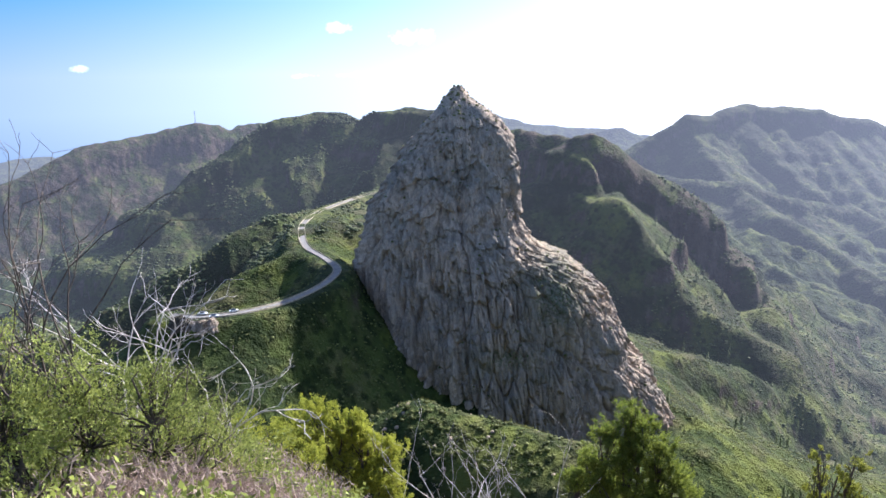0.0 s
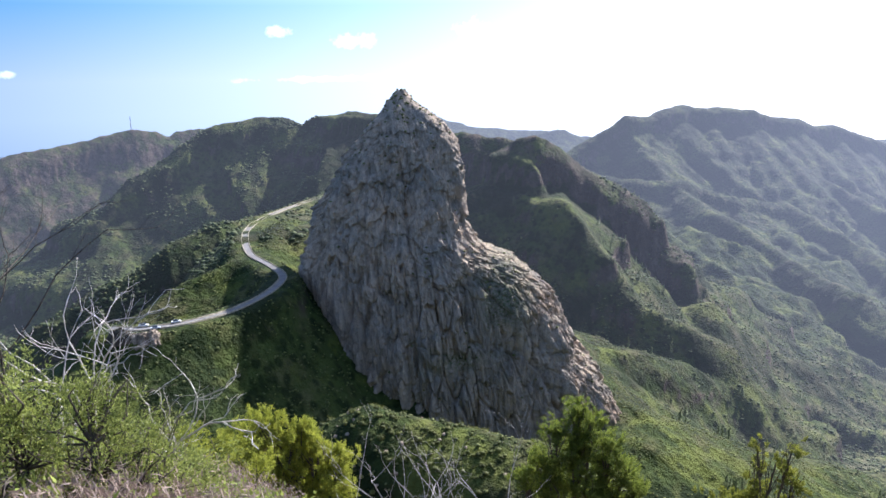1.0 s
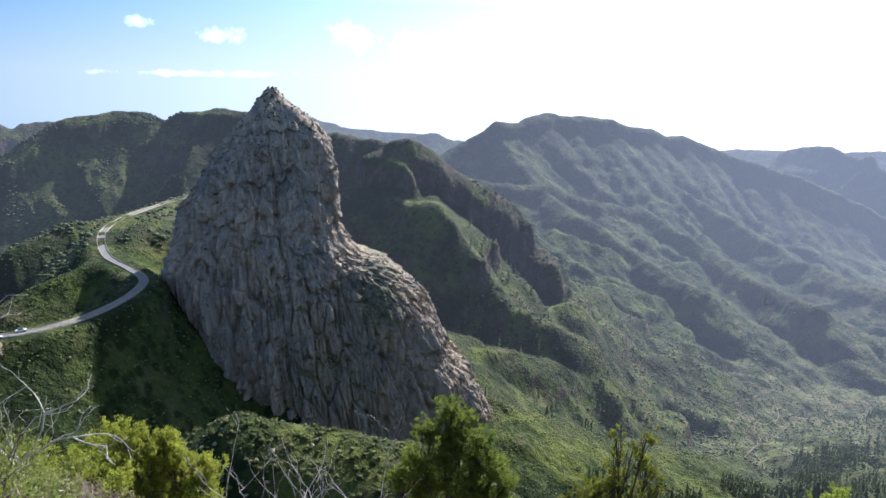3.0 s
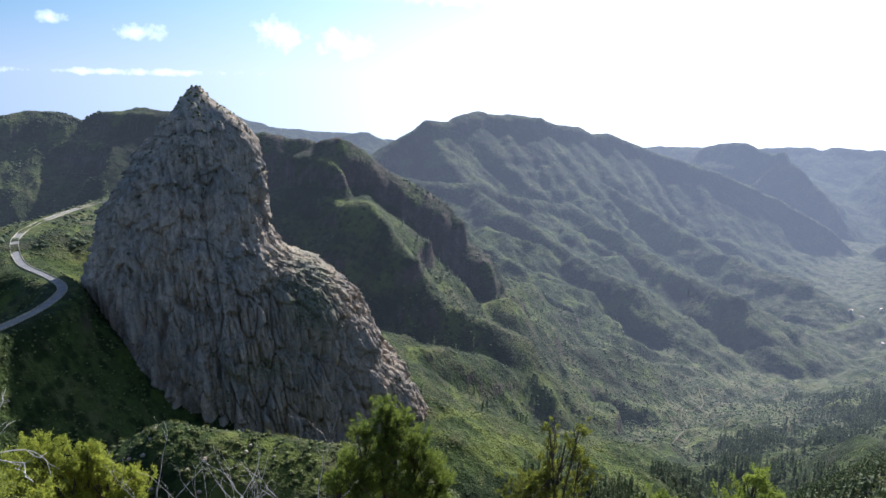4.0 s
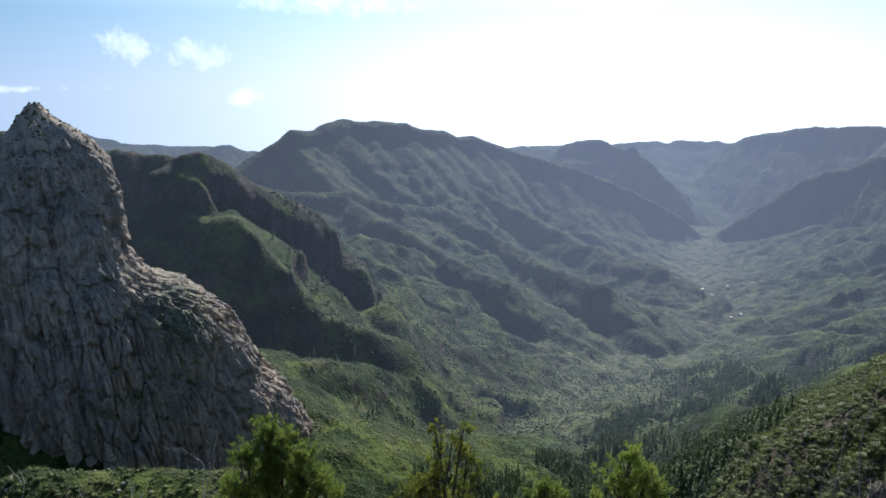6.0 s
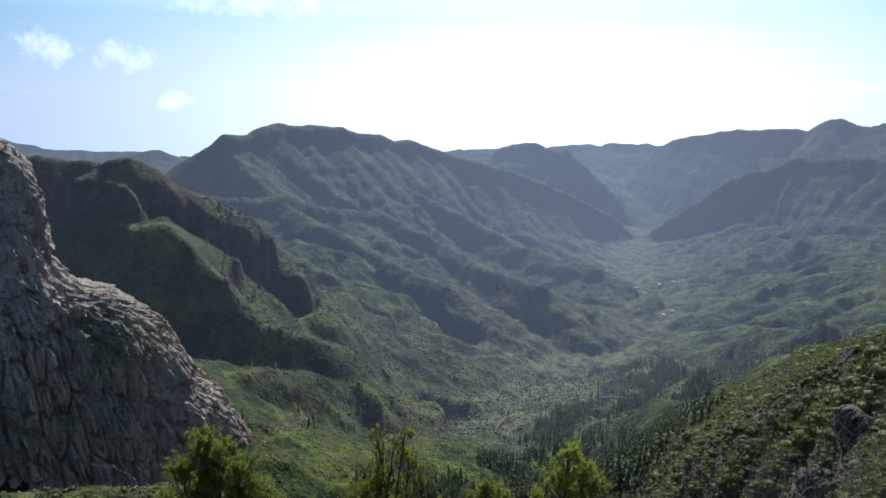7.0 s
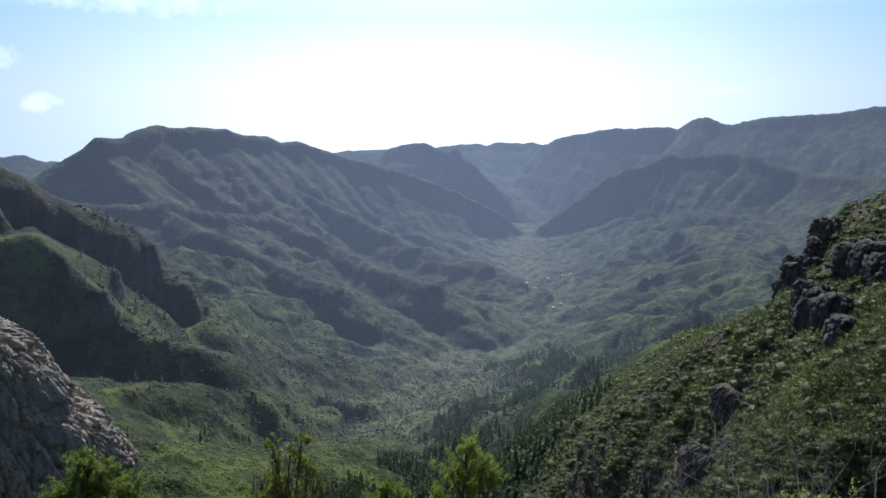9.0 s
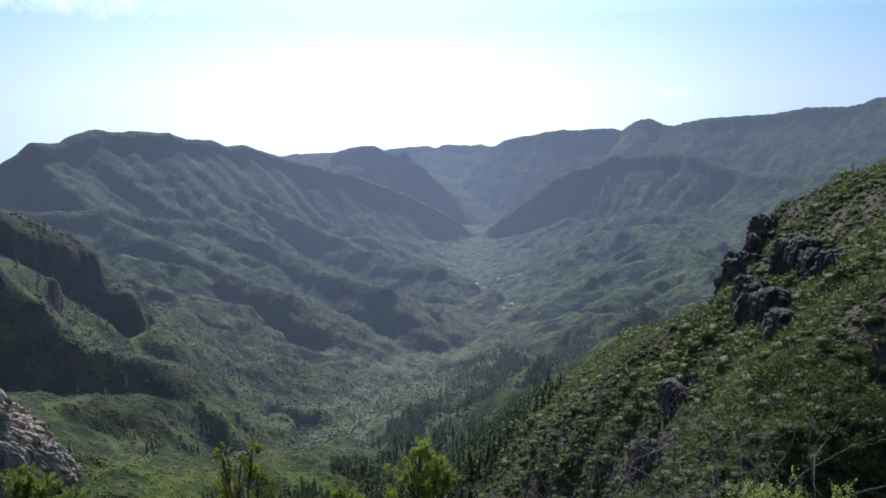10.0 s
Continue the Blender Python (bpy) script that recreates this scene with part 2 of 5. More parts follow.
    colour = mix(n, l, calc(n, l, "MULTIPLY", pale.outputs["Fac"], ramp(n, l, mid.outputs[0], [(0.4, (0, 0, 0)), (0.58, (1, 1, 1))])), colour, sand)
    # dark brown soil, its darkness also painting the shade between near shrubs
    soil_shade = n.new("ShaderNodeAttribute")
    soil_shade.attribute_name = "soil_shade"
    soil = ramp(n, l, fine.outputs[0], [(0.35, (0.03, 0.022, 0.015)), (0.65, (0.12, 0.085, 0.06))])
    colour = mix(n, l, soil_shade.outputs["Fac"], colour, soil)
    l.new(colour, b.inputs["Base Color"])
    h = calc(n, l, "ADD", calc(n, l, "MULTIPLY", mid.outputs[0], 4.0), calc(n, l, "MULTIPLY", fine.outputs[0], 0.3 if glow else 0.8))
    bump(n, l, b, h, 0.9, 2.5)
    # with glow, haze is painted over the ground's colour as emission
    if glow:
        haze_painted(n, l, b.outputs[0], glow)
    return m


def crag_material(name, tone=1.0, size=1.0):
    m, n, l, b = shader(name, 0.9, 0.15)
    pos, g = stretched(n, l, 0.35 * size, 0.35 * size, 0.05 * size)
    col = texture(n, l, 1.0, 6, 0.65, pos)
    pos2, _ = stretched(n, l, 1, 1, 1)
    mid = texture(n, l, 0.06, 5, 0.6, pos2)
    fine = texture(n, l, 0.9, 5, 0.7, pos2)
    rock = ramp(n, l, col.outputs[0], [(0.28, (0.195 * tone, 0.165 * tone, 0.132 * tone)), (0.5, (0.40 * tone, 0.342 * tone, 0.277 * tone)), (0.72, (0.575 * tone, 0.485 * tone, 0.385 * tone))])
    rust = ramp(n, l, mid.outputs[0], [(0.35, (0.80, 0.80, 0.80)), (0.6, (1.12, 1.0, 0.88))])
    rock = mix(n, l, 1.0, rock, rust, "MULTIPLY")
    rock = mix(n, l, 0.6, rock, ramp(n, l, fine.outputs[0], [(0.3, (0.65, 0.65, 0.65)), (0.65, (1.2, 1.2, 1.2))]), "MULTIPLY")
    cut = n.new("ShaderNodeSeparateXYZ")
    l.new(g.outputs["True Normal"], cut.inputs[0])
    green = n.new("ShaderNodeAttribute")
    green.attribute_name = "green"
    flat = calc(n, l, "MULTIPLY", calc(n, l, "SUBTRACT", cut.outputs["Z"], 0.45), 4.0, True)
    amount = calc(n, l, "MULTIPLY", calc(n, l, "ADD", calc(n, l, "MULTIPLY", flat, 0.35), green.outputs["Fac"], True), ramp(n, l, fine.outputs[0], [(0.4, (0, 0, 0)), (0.6, (1, 1, 1))]))
    rock = mix(n, l, amount, rock, (0.06, 0.085, 0.03))
    l.new(rock, b.inputs["Base Color"])
    pos3, _ = stretched(n, l, 0.30, 0.30, 0.05)
    cells = texture(n, l, 1.0, vector=pos3, kind="ShaderNodeTexVoronoi")
    cells.feature = "DISTANCE_TO_EDGE"
    crack = ramp(n, l, cells.outputs["Distance"], [(0.0, (0, 0, 0)), (0.09, (1, 1, 1))])
    h = calc(n, l, "ADD", calc(n, l, "MULTIPLY", col.outputs[0], 1.6), fine.outputs[0])
    h = calc(n, l, "ADD", h, calc(n, l, "MULTIPLY", crack, 0.5))
    bump(n, l, b, h, 0.7, 0.5)
    return m


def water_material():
    m, n, l, b = shader("haze_glow_sea", 0.35, 0.5)
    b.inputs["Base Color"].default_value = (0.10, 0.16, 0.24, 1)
    # pale blue emission stands in for bright haze over the water
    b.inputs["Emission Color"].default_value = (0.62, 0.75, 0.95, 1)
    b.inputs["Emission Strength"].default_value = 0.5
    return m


GROUND = ground_material("scrub_and_rock", 0.44, 0.0, 0.42)
# nearly the same ground colours, with haze emission painted over them
HAZED_GROUND = ground_material("hazed_scrub_and_rock", 0.50, HAZE_GLOW, 0.40)
CRAG = crag_material("phonolite", 0.76)
BASALT = crag_material("dark_basalt", 0.21, 3.0)
CUT_ROCK = crag_material("ochre_cut_rock", 0.62, 2.0)
SEA = water_material()

# ---- the land: crests, spurs, the valley's line and the road, in metres from the eye ----
# crest line, slope, steepening of the side away from the sun, spur spacing, spur depth, cliff height, terrace step
CRESTS = {
    "left_far": ([(-874, 1094, -247), (-740, 1189, -170), (-681, 1246, -140), (-648, 1286, -118), (-568, 1367, -106), (-482, 1420, -89), (-433, 1457, -102), (-373, 1494, -96), (-219, 1545, -130)],
        0.62, 1.6, 110, 95, 25, 18),
    "left_green": ([(-359, 933, -141), (-301, 975, -104), (-247, 1021, -64), (-171, 1046, -53), (-114, 1044, -59), (-35, 999, -47), (15, 960, -57)],
        0.5, 1.05, 120, 100, 18, 0),
    "plateau": ([(15, 960, -57), (77, 897, -73), (116, 872, -71), (150, 842, -77)],
        0.95, 1.0, 60, 14, 32, 0),
    "knob": ([(149, 827, -76), (174, 822, -74), (201, 826, -87), (232, 838, -112)],
        0.8, 1.6, 60, 16, 50, 0),
    "spur2": ([(232, 838, -112), (310, 824, -159), (337, 802, -192), (349, 775, -232)],
        0.5, 1.9, 45, 18, 62, 0),
    "spur1": ([(138, 818, -87), (171, 771, -119), (194, 735, -137), (211, 709, -159), (233, 681, -191), (253, 653, -226)],
        0.55, 1.8, 60, 12, 6, 0),
    "mesa": ([(472, 1840, -204), (554, 1875, -169), (615, 1887, -138), (641, 1892, -119), (724, 1918, -125), (759, 1939, -106), (839, 1981, -98), (964, 1990, -110), (1053, 1992, -118), (1112, 2008, -141), (1213, 2031, -150), (1270, 2041, -174), (1327, 2050, -169), (1392, 2055, -192), (1501, 2058, -228), (1598, 2022, -262), (1733, 1971, -300), (1932, 1894, -385), (2081, 1798, -480), (2169, 1770, -557)],
        0.5, 1.3, 190, 90, 30, 26),
    "mesa_low": ([(462, 1748, -229), (566, 1658, -253), (696, 1607, -250), (824, 1609, -296), (953, 1602, -316), (1085, 1585, -377), (1198, 1574, -503)],
        0.45, 1.45, 120, 110, 16, 20),
    "mesa_spur_a": ([(661, 1634, -259), (691, 1433, -290), (714, 1285, -325), (738, 1146, -354), (742, 1055, -351)],
        0.55, 1.4, 75, 45, 6, 14),
    "mesa_spur_b": ([(953, 1602, -316), (981, 1382, -366), (981, 1193, -388), (970, 1010, -391)],
        0.55, 1.35, 75, 45, 6, 14),
    "mesa_spur_c": ([(1164, 1867, -270), (1219, 1648, -342), (1257, 1425, -411), (1294, 1179, -426)],
        0.5, 1.35, 90, 50, 0, 18),
    "valley_spur": ([(410, 912, -261), (497, 925, -304), (600, 922, -374), (703, 910, -417), (807, 888, -474)],
        0.3, 1.7, 80, 34, 0, 0),
    "valley_spur2": ([(226, 663, -265), (305, 696, -315), (391, 721, -352), (477, 740, -377)],
        0.32, 1.5, 60, 26, 0, 0),
    "west_hill": ([(2099, 1704, -603), (2166, 1660, -518), (2272, 1576, -423), (2359, 1494, -331), (2415, 1416, -293), (2446, 1361, -275), (2471, 1316, -240), (2471, 1269, -250), (2480, 1086, -226), (2471, 1036, -237), (2459, 998, -228), (2431, 923, -245), (2402, 816, -271), (2267, 577, -244), (2158, 452, -216), (1979, 290, -200)],
        0.38, 2.0, 170, 130, 16, 24),
    "west_terrace": ([(1519, 1142, -567), (1605, 1107, -564), (1665, 1015, -560), (1662, 692, -469), (1533, 457, -377)],
        0.22, 1.3, 130, 70, 0, 16),
    "near_spur": ([(80, -14, -5), (115, 6, -8), (130, 22, -13), (134, 28, -15), (136, 34, -19), (137, 38, -21), (137, 41, -29), (137, 45, -38), (139, 50, -43), (153, 62, -53), (246, 112, -89), (334, 181, -138), (419, 273, -203), (464, 348, -245), (499, 401, -299)],
        1.0, 1.0, 34, 16, 0, 9),
    "road_hill": ([(-273, 489, -174), (-222, 514, -141), (-178, 531, -118), (-148, 561, -102), (-120, 588, -110), (-98, 632, -115)],
        0.6, 1.4, 60, 24, 6, 0),
    "road_spur": ([(-86, 432, -108), (-114, 415, -115), (-137, 397, -123), (-154, 380, -129)],
        0.65, 1.0, 40, 12, 0, 0),
    "mound": ([(-76, 449, -110), (-75, 505, -103), (-64, 556, -106), (-52, 497, -106)],
        0.55, 1.0, 30, 4, 0, 0),
    "crag_bench": ([(151, 539, -212), (210, 562, -234), (268, 581, -262), (346, 608, -302), (423, 631, -342)],
        0.36, 1.8, 60, 48, 6, 0),
    "fore_knoll": ([(-33, 253, -139), (-21, 249, -129), (-5, 245, -120), (8, 240, -123), (23, 234, -125), (38, 222, -125), (54, 203, -127)],
        0.72, 1.0, 30, 8, 0, 0),
    "near_shoulder": ([(65.6, 7.2, -15.9), (63.3, 9.4, -17.3), (60.9, 11.4, -18.7), (58.6, 12.9, -20.5), (55.4, 13.2, -22.3), (50.6, 12.2, -23.8)],
        1.5, 1.0, 12, 5, 0, 0),
    "valley_knoll": ([(1225, 948, -488), (1265, 985, -474), (1320, 1020, -470), (1380, 1045, -484)],
        0.7, 1.3, 40, 16, 12, 0),
    "valley_bench": ([(344, 777, -230), (405, 781, -286), (481, 784, -335), (587, 785, -377), (691, 791, -425)],
        0.3, 1.6, 70, 22, 4, 0),
}
FAR_CRESTS = {
    "east_far": ([(302, 4289, -244), (401, 4281, -288), (738, 4287, -331), (943, 4298, -355), (1166, 4243, -388), (1526, 4127, -416)],
        0.35, 1.2, 200, 50, 10, 20),
    "east_knoll": ([(693, 3533, -318), (771, 3516, -291), (876, 3492, -288), (980, 3464, -331)],
        0.4, 1.2, 200, 40, 10, 20),
    "coast_hill": ([(-2552, 3461, -419), (-2260, 3658, -421), (-2198, 3754, -414), (-2107, 3863, -416), (-1969, 3935, -492)],
        0.3, 1.2, 200, 30, 0, 0),
    "south_peak": ([(2120, 2640, -400), (2150, 2575, -300), (2178, 2527, -262), (2207, 2477, -249), (2242, 2402, -243), (2255, 2349, -267), (2278, 2265, -287), (2285, 2236, -270), (2287, 2218, -297), (2296, 2154, -334), (2328, 2083, -404), (2353, 2023, -464), (2354, 1943, -555)],
        0.6, 1.2, 140, 70, 25, 20),
    "south_shoulder": ([(2238, 3194, -360), (2337, 3122, -339), (2552, 2949, -325)],
        0.3, 1.2, 200, 30, 0, 0),
    "south_table": ([(3144, 3358, -386), (3297, 3208, -369), (3393, 3106, -353), (3638, 2815, -353), (3778, 2624, -378)],
        0.35, 1.2, 200, 40, 20, 20),
    "west_ridge": ([(3267, 2796, -580), (3232, 2482, -312), (3257, 2307, -259), (3311, 2087, -218), (3339, 1949, -212), (3363, 1815, -197), (3372, 1755, -210), (3355, 1656, -153), (3341, 1590, -143), (3324, 1507, -170), (3305, 1429, -165), (3285, 1288, -135), (3277, 1062, -115), (3253, 854, -81), (3202, 697, -73), (3180, 635, -62), (3169, 606, -42), (2995, 173, 22)],
        0.5, 1.7, 240, 150, 25, 26),
}
VALLEY = [(201, 380, -265), (285, 435, -308), (379, 516, -340), (550, 648, -400), (774, 781, -454), (997, 910, -502), (1454, 1223, -557), (1821, 1485, -569), (2338, 1880, -577), (2700, 2227, -574), (3065, 2570, -593)]
ROAD = [(-127, 314, -108), (-115, 311, -108), (-107, 312, -108), (-94, 317, -108), (-78, 330, -108), (-66, 352, -108), (-60, 375, -108), (-61, 393, -108), (-72, 416, -108), (-86, 441, -108), (-96, 474, -108), (-103, 519, -108), (-99, 562, -108), (-84, 606, -108), (-58, 660, -108), (-35, 706, -108)]


SPUR = 0.55  # depth of the spurs between gullies


def crest_height(x, y, found, slope, shady, spacing, depth, cliff, bands, seed, reach):
    """The height of the slopes under a crest, with spurs and gullies running down from it."""
    d, side, run, high = found
    u = run / spacing + 0.45 * fbm(x / spacing / 1.6, y / spacing / 1.6, seed, 3) + seed * 3.7
    spurs = ridged(u, d / (spacing * 2.6), seed, 2)
    depth = depth * SPUR
    grow = step(0, spacing * 2.2, d)
    slope = slope * (shady + (1 - shady) * step(-0.45, 0.45, side))
    # past its reach the slope falls away steeply to the ground of its neighbours
    long, drop, widen = reach
    z = high - slope * (np.sqrt(d * d + 36) - 6) - drop * np.maximum(d - long - widen * np.maximum(run - 142, 0), 0) + (spurs - 0.55) * depth * grow
    if cliff:
        edge = 8 + 10 * (1 + perlin(run / 35, 0.5, seed)) + 7 * ridged(run / 16, z / 90, seed + 5, 2)
        z = z - cliff * step(edge, edge + cliff * 0.35, d) * (0.75 + 0.5 * perlin(run / 60, 3.5, seed))
    z = z + min(depth, 100) * 0.22 * fbm(x / 30, y / 30, seed, 4) * (0.14 + 0.86 * grow)
    if bands:
        phase = z / bands + 0.6 * fbm(x / 120, y / 120, seed + 9, 2)
        z = z + bands * 0.30 * (step(0.25, 0.75, phase - np.floor(phase)) - (phase - np.floor(phase))) * grow
    return z


def raise_crests(z, x, y, crests, seed, soft):
    """Adds the crests to the heights z, and says which crest stands highest at each place."""
    top = np.full(z.shape, -1)
    bend_x, bend_y = fbm(x / 130, y / 130, 61, 3), fbm(x / 130, y / 130, 67, 3)
    for i, (name, (line, slope, shady, spacing, depth, cliff, bands)) in enumerate(crests.items()):
        # spurs meander; the crests against the sky keep their line
        sway = 4 if name in SKYLINE else 26
        d, side, run, high = along(line, x + sway * bend_x, y + sway * bend_y)
        m = high - slope * min(shady, 1) * d + 0.6 * depth + 25 > z
        c = crest_height(x[m], y[m], (d[m], side[m], run[m], high[m]), slope, shady, spacing, depth, cliff, bands, seed + i, REACH.get(name, (9e3, 0, 0)))
        top[m] = np.where(c > z[m], i, top[m])
        z[m] = softmax2(c, z[m], soft)
    return top


REACH = {"left_green": (150, 0.6, 0), "knob": (70, 0.8, 0), "spur1": (70, 0.6, 0), "spur2": (75, 0.8, 0), "near_spur": (33, 0.9, 1.0), "fore_knoll": (14, 0.6, 0), "near_shoulder": (10, 0.4, 0)}
SKYLINE = ("left_far", "left_green", "plateau", "knob", "mesa", "west_hill", "near_spur", *FAR_CRESTS)
ROCKY = [list(CRESTS).index(k) for k in ("left_far", "plateau", "knob", "spur2")]


def plain_height(x, y):
    """The height of the ground before the rain has cut it, the share of bare rock and of dry terraces at places x, y."""
    d, side, run, high = along(VALLEY, x, y)
    z = high - 30 * step(0, -120, x) + (0.02 + 0.25 * step(-60, 140, x)) * (np.sqrt(np.minimum(d, 520) ** 2 + 3600) - 60) - 0.12 * np.maximum(d - 640, 0) + 12 * fbm(x / 90, y / 90, 2, 4) + 0.19 * np.minimum(d, 450) * (ridged(x / 210, y / 210, 5, 3) - 0.3)
    pale = 0.6 * np.exp(-(d / 190) ** 2) * step(600, 800, np.hypot(x, y))
    top = raise_crests(z, x, y, CRESTS, 1, 10)
    rocky = np.where(np.isin(top, ROCKY), 0.85, np.where(top >= 0, 0.2, 0.0))
    pale = np.where(top >= 0, pale * 0.5, pale)
    # the saddle that carries the road, falling steeply on the camera's side, and the apron before the crag
    d, side, run, high = along(ROAD, x, y)
    under = 0.75 + 0.55 * step(-95, -62, x) * step(430, 380, y)
    z = softmax2(high - under * np.maximum(d - 5, 0) + 8 * fbm(x / 40, y / 40, 31, 4) * step(5, 40, d), z, 6)
    z = softmax2(-198 - 0.55 * np.maximum(np.hypot((x - 88) * 0.75, y - 360) - 45, 0) + 6 * fbm(x / 30, y / 30, 33, 4), z, 12)
    z = np.where(d < 18, high + (z - high) * step(4.5, 18, d), z)
    pale = np.maximum(pale, 1.2 * np.exp(-((x + 52) / 16) ** 2 - ((y - 585) / 45) ** 2))
    # the hillside under the camera falls away to the valley
    r, az = np.hypot(x, y), np.degrees(np.arctan2(x, y))
    lean = 0.34 + 0.18 * step(-28, -8, az) + 0.26 * step(-12, -1, az)
    lean = lean + (0.08 - lean) * step(92, 125, np.abs(az))
    hill = -1.6 - lean * np.maximum(r - 0.8, 0) - 0.5 * step(20, -10, az) * step(110, 80, -az) * np.maximum(r - 9, 0)
    hill = hill + np.minimum(r * 0.04, 3.0) * fbm(x / 7, y / 7, 41, 4)
    return softmax2(hill, z, 3), rocky, pale


# ---- streams cut the slopes into gullies and spurs ----
CELL = 7.0
GULLY = 0.5  # share of the streams' small gullies that is left
EAST, NORTH = np.arange(-1000, 2600, CELL), np.arange(-60, 2450, CELL)


def drained(z):
    """Fills the hollows, so that every place drains to the edge."""
    w = np.full(z.shape, 1e6)
    for edge in (np.s_[0], np.s_[-1], np.s_[:, 0], np.s_[:, -1]):
        w[edge] = z[edge]
    for _ in range(900):
        low = np.minimum(np.minimum(w[:-2, 1:-1], w[2:, 1:-1]), np.minimum(w[1:-1, :-2], w[1:-1, 2:]))
        low = np.minimum(low, np.minimum(np.minimum(w[:-2, :-2], w[2:, 2:]), np.minimum(w[2:, :-2], w[:-2, 2:])))
        better = np.minimum(w[1:-1, 1:-1], np.maximum(z[1:-1, 1:-1], low + 0.02))
        if np.array_equal(better, w[1:-1, 1:-1]):
            break
        w[1:-1, 1:-1] = better
    return w


def carved(z, rounds=26, power=0.028, most=8.0e4):
    """Running water: each place wears down towards the one that it drains to, faster with more ground above it; hard and soft beds lie in level layers."""
    rows, cols = z.shape
    z = drained(z + 1.5 * np.random.RandomState(3).random(z.shape))
    x, y = np.meshgrid(EAST, NORTH)
    tilt = 14 * fbm(x / 300, y / 300, 51, 3)
    index = np.arange(rows * cols).reshape(rows, cols)
    for turn in range(rounds):
        best, to = np.zeros(z.shape), index.copy()
        for di in (-1, 0, 1):
            for dj in (-1, 0, 1):
                if di or dj:
                    drop = (z - np.roll(z, (-di, -dj), (0, 1))) / math.hypot(di, dj)
                    more = drop > best
                    best = np.where(more, drop, best)
                    to = np.where(more, np.roll(index, (-di, -dj), (0, 1)), to)
        for edge in (np.s_[0], np.s_[-1], np.s_[:, 0], np.s_[:, -1]):
            to[edge] = index[edge]
        order = np.argsort(z, axis=None)
        up, goal = order.tolist(), to.ravel().tolist()
        area = [CELL * CELL] * (rows * cols)
        for i in reversed(up):
            j = goal[i]
            if j != i:
                area[j] += area[i]
        layer = (z + tilt) / 34
        layer = layer - np.floor(layer)
        soft = 0.65 + 0.7 * step(0.30, 0.42, layer) * step(1.0, 0.9, layer)
        rate = (power * np.minimum(np.array(area), most) ** 0.5 * soft.ravel() / CELL * 1.0).tolist()
        flat = z.ravel().tolist()
        for i in up:
            j = goal[i]
            if j != i:
                flat[i] = (flat[i] + rate[i] * flat[j]) / (1 + rate[i])
        z = np.array(flat).reshape(rows, cols)
        soften = (np.roll(z, 1, 0) + np.roll(z, -1, 0) + np.roll(z, 1, 1) + np.roll(z, -1, 1)) / 4 - z
        z[1:-1, 1:-1] += 0.025 * soften[1:-1, 1:-1]
    return z


grid_x, grid_y = np.meshgrid(EAST, NORTH)
grid_z = plain_height(grid_x, grid_y)[0]
CUT = carved(grid_z) - grid_z


def blurred(table, rounds):
    """A table softened by repeated averaging with its neighbours."""
    for _ in range(rounds):
        wide = np.pad(table, 1, mode="edge")
        table = (wide[:-2, 1:-1] + wide[2:, 1:-1] + wide[1:-1, :-2] + wide[1:-1, 2:] + 2 * wide[1:-1, 1:-1]) / 6
    return table


# the broad wear stays whole, the gullies are shallow and rounded
CUT_SOFT, CUT_BROAD = blurred(CUT, 5), blurred(CUT, 70)
CUT = CUT_BROAD + GULLY * (CUT_SOFT - CUT_BROAD)
keep_r = np.hypot(grid_x, grid_y)
CUT *= step(330, 520, keep_r) * step(25, 90, along(ROAD, grid_x, grid_y)[0]) * step(95, 190, np.hypot(grid_x - 45, grid_y - 420))
for crest in ("left_far", "left_green", "knob", "mesa", "west_hill"):
    CUT *= 0.25 + 0.75 * step(0, 60, along(CRESTS[crest][0], grid_x, grid_y)[0])
for crest in ("plateau", "knob", "spur1", "spur2"):
    CUT *= 0.2 + 0.8 * step(60, 140, along(CRESTS[crest][0], grid_x, grid_y)[0])
CUT *= step(-60, 100, grid_y) * step(2450, 2300, grid_y) * step(2600, 2450, grid_x) * step(-1000, -900, grid_x)


def sampled(table, x, y):
    """Smooth reading of a table between its places."""
    u = np.clip((x - EAST[0]) / CELL, 1.001, len(EAST) - 3.001)
    v = np.clip((y - NORTH[0]) / CELL, 1.001, len(NORTH) - 3.001)
    i, j = np.floor(u).astype(int), np.floor(v).astype(int)

    def weights(t):
        return (-0.5 * t ** 3 + t * t - 0.5 * t, 1.5 * t ** 3 - 2.5 * t * t + 1, -1.5 * t ** 3 + 2 * t * t + 0.5 * t, 0.5 * t ** 3 - 0.5 * t * t)

    wu, wv = weights(u - i), weights(v - j)
    total = 0.0
    for a in range(4):
        for b in range(4):
            total = total + wu[a] * wv[b] * table[j + b - 1, i + a - 1]
    return total


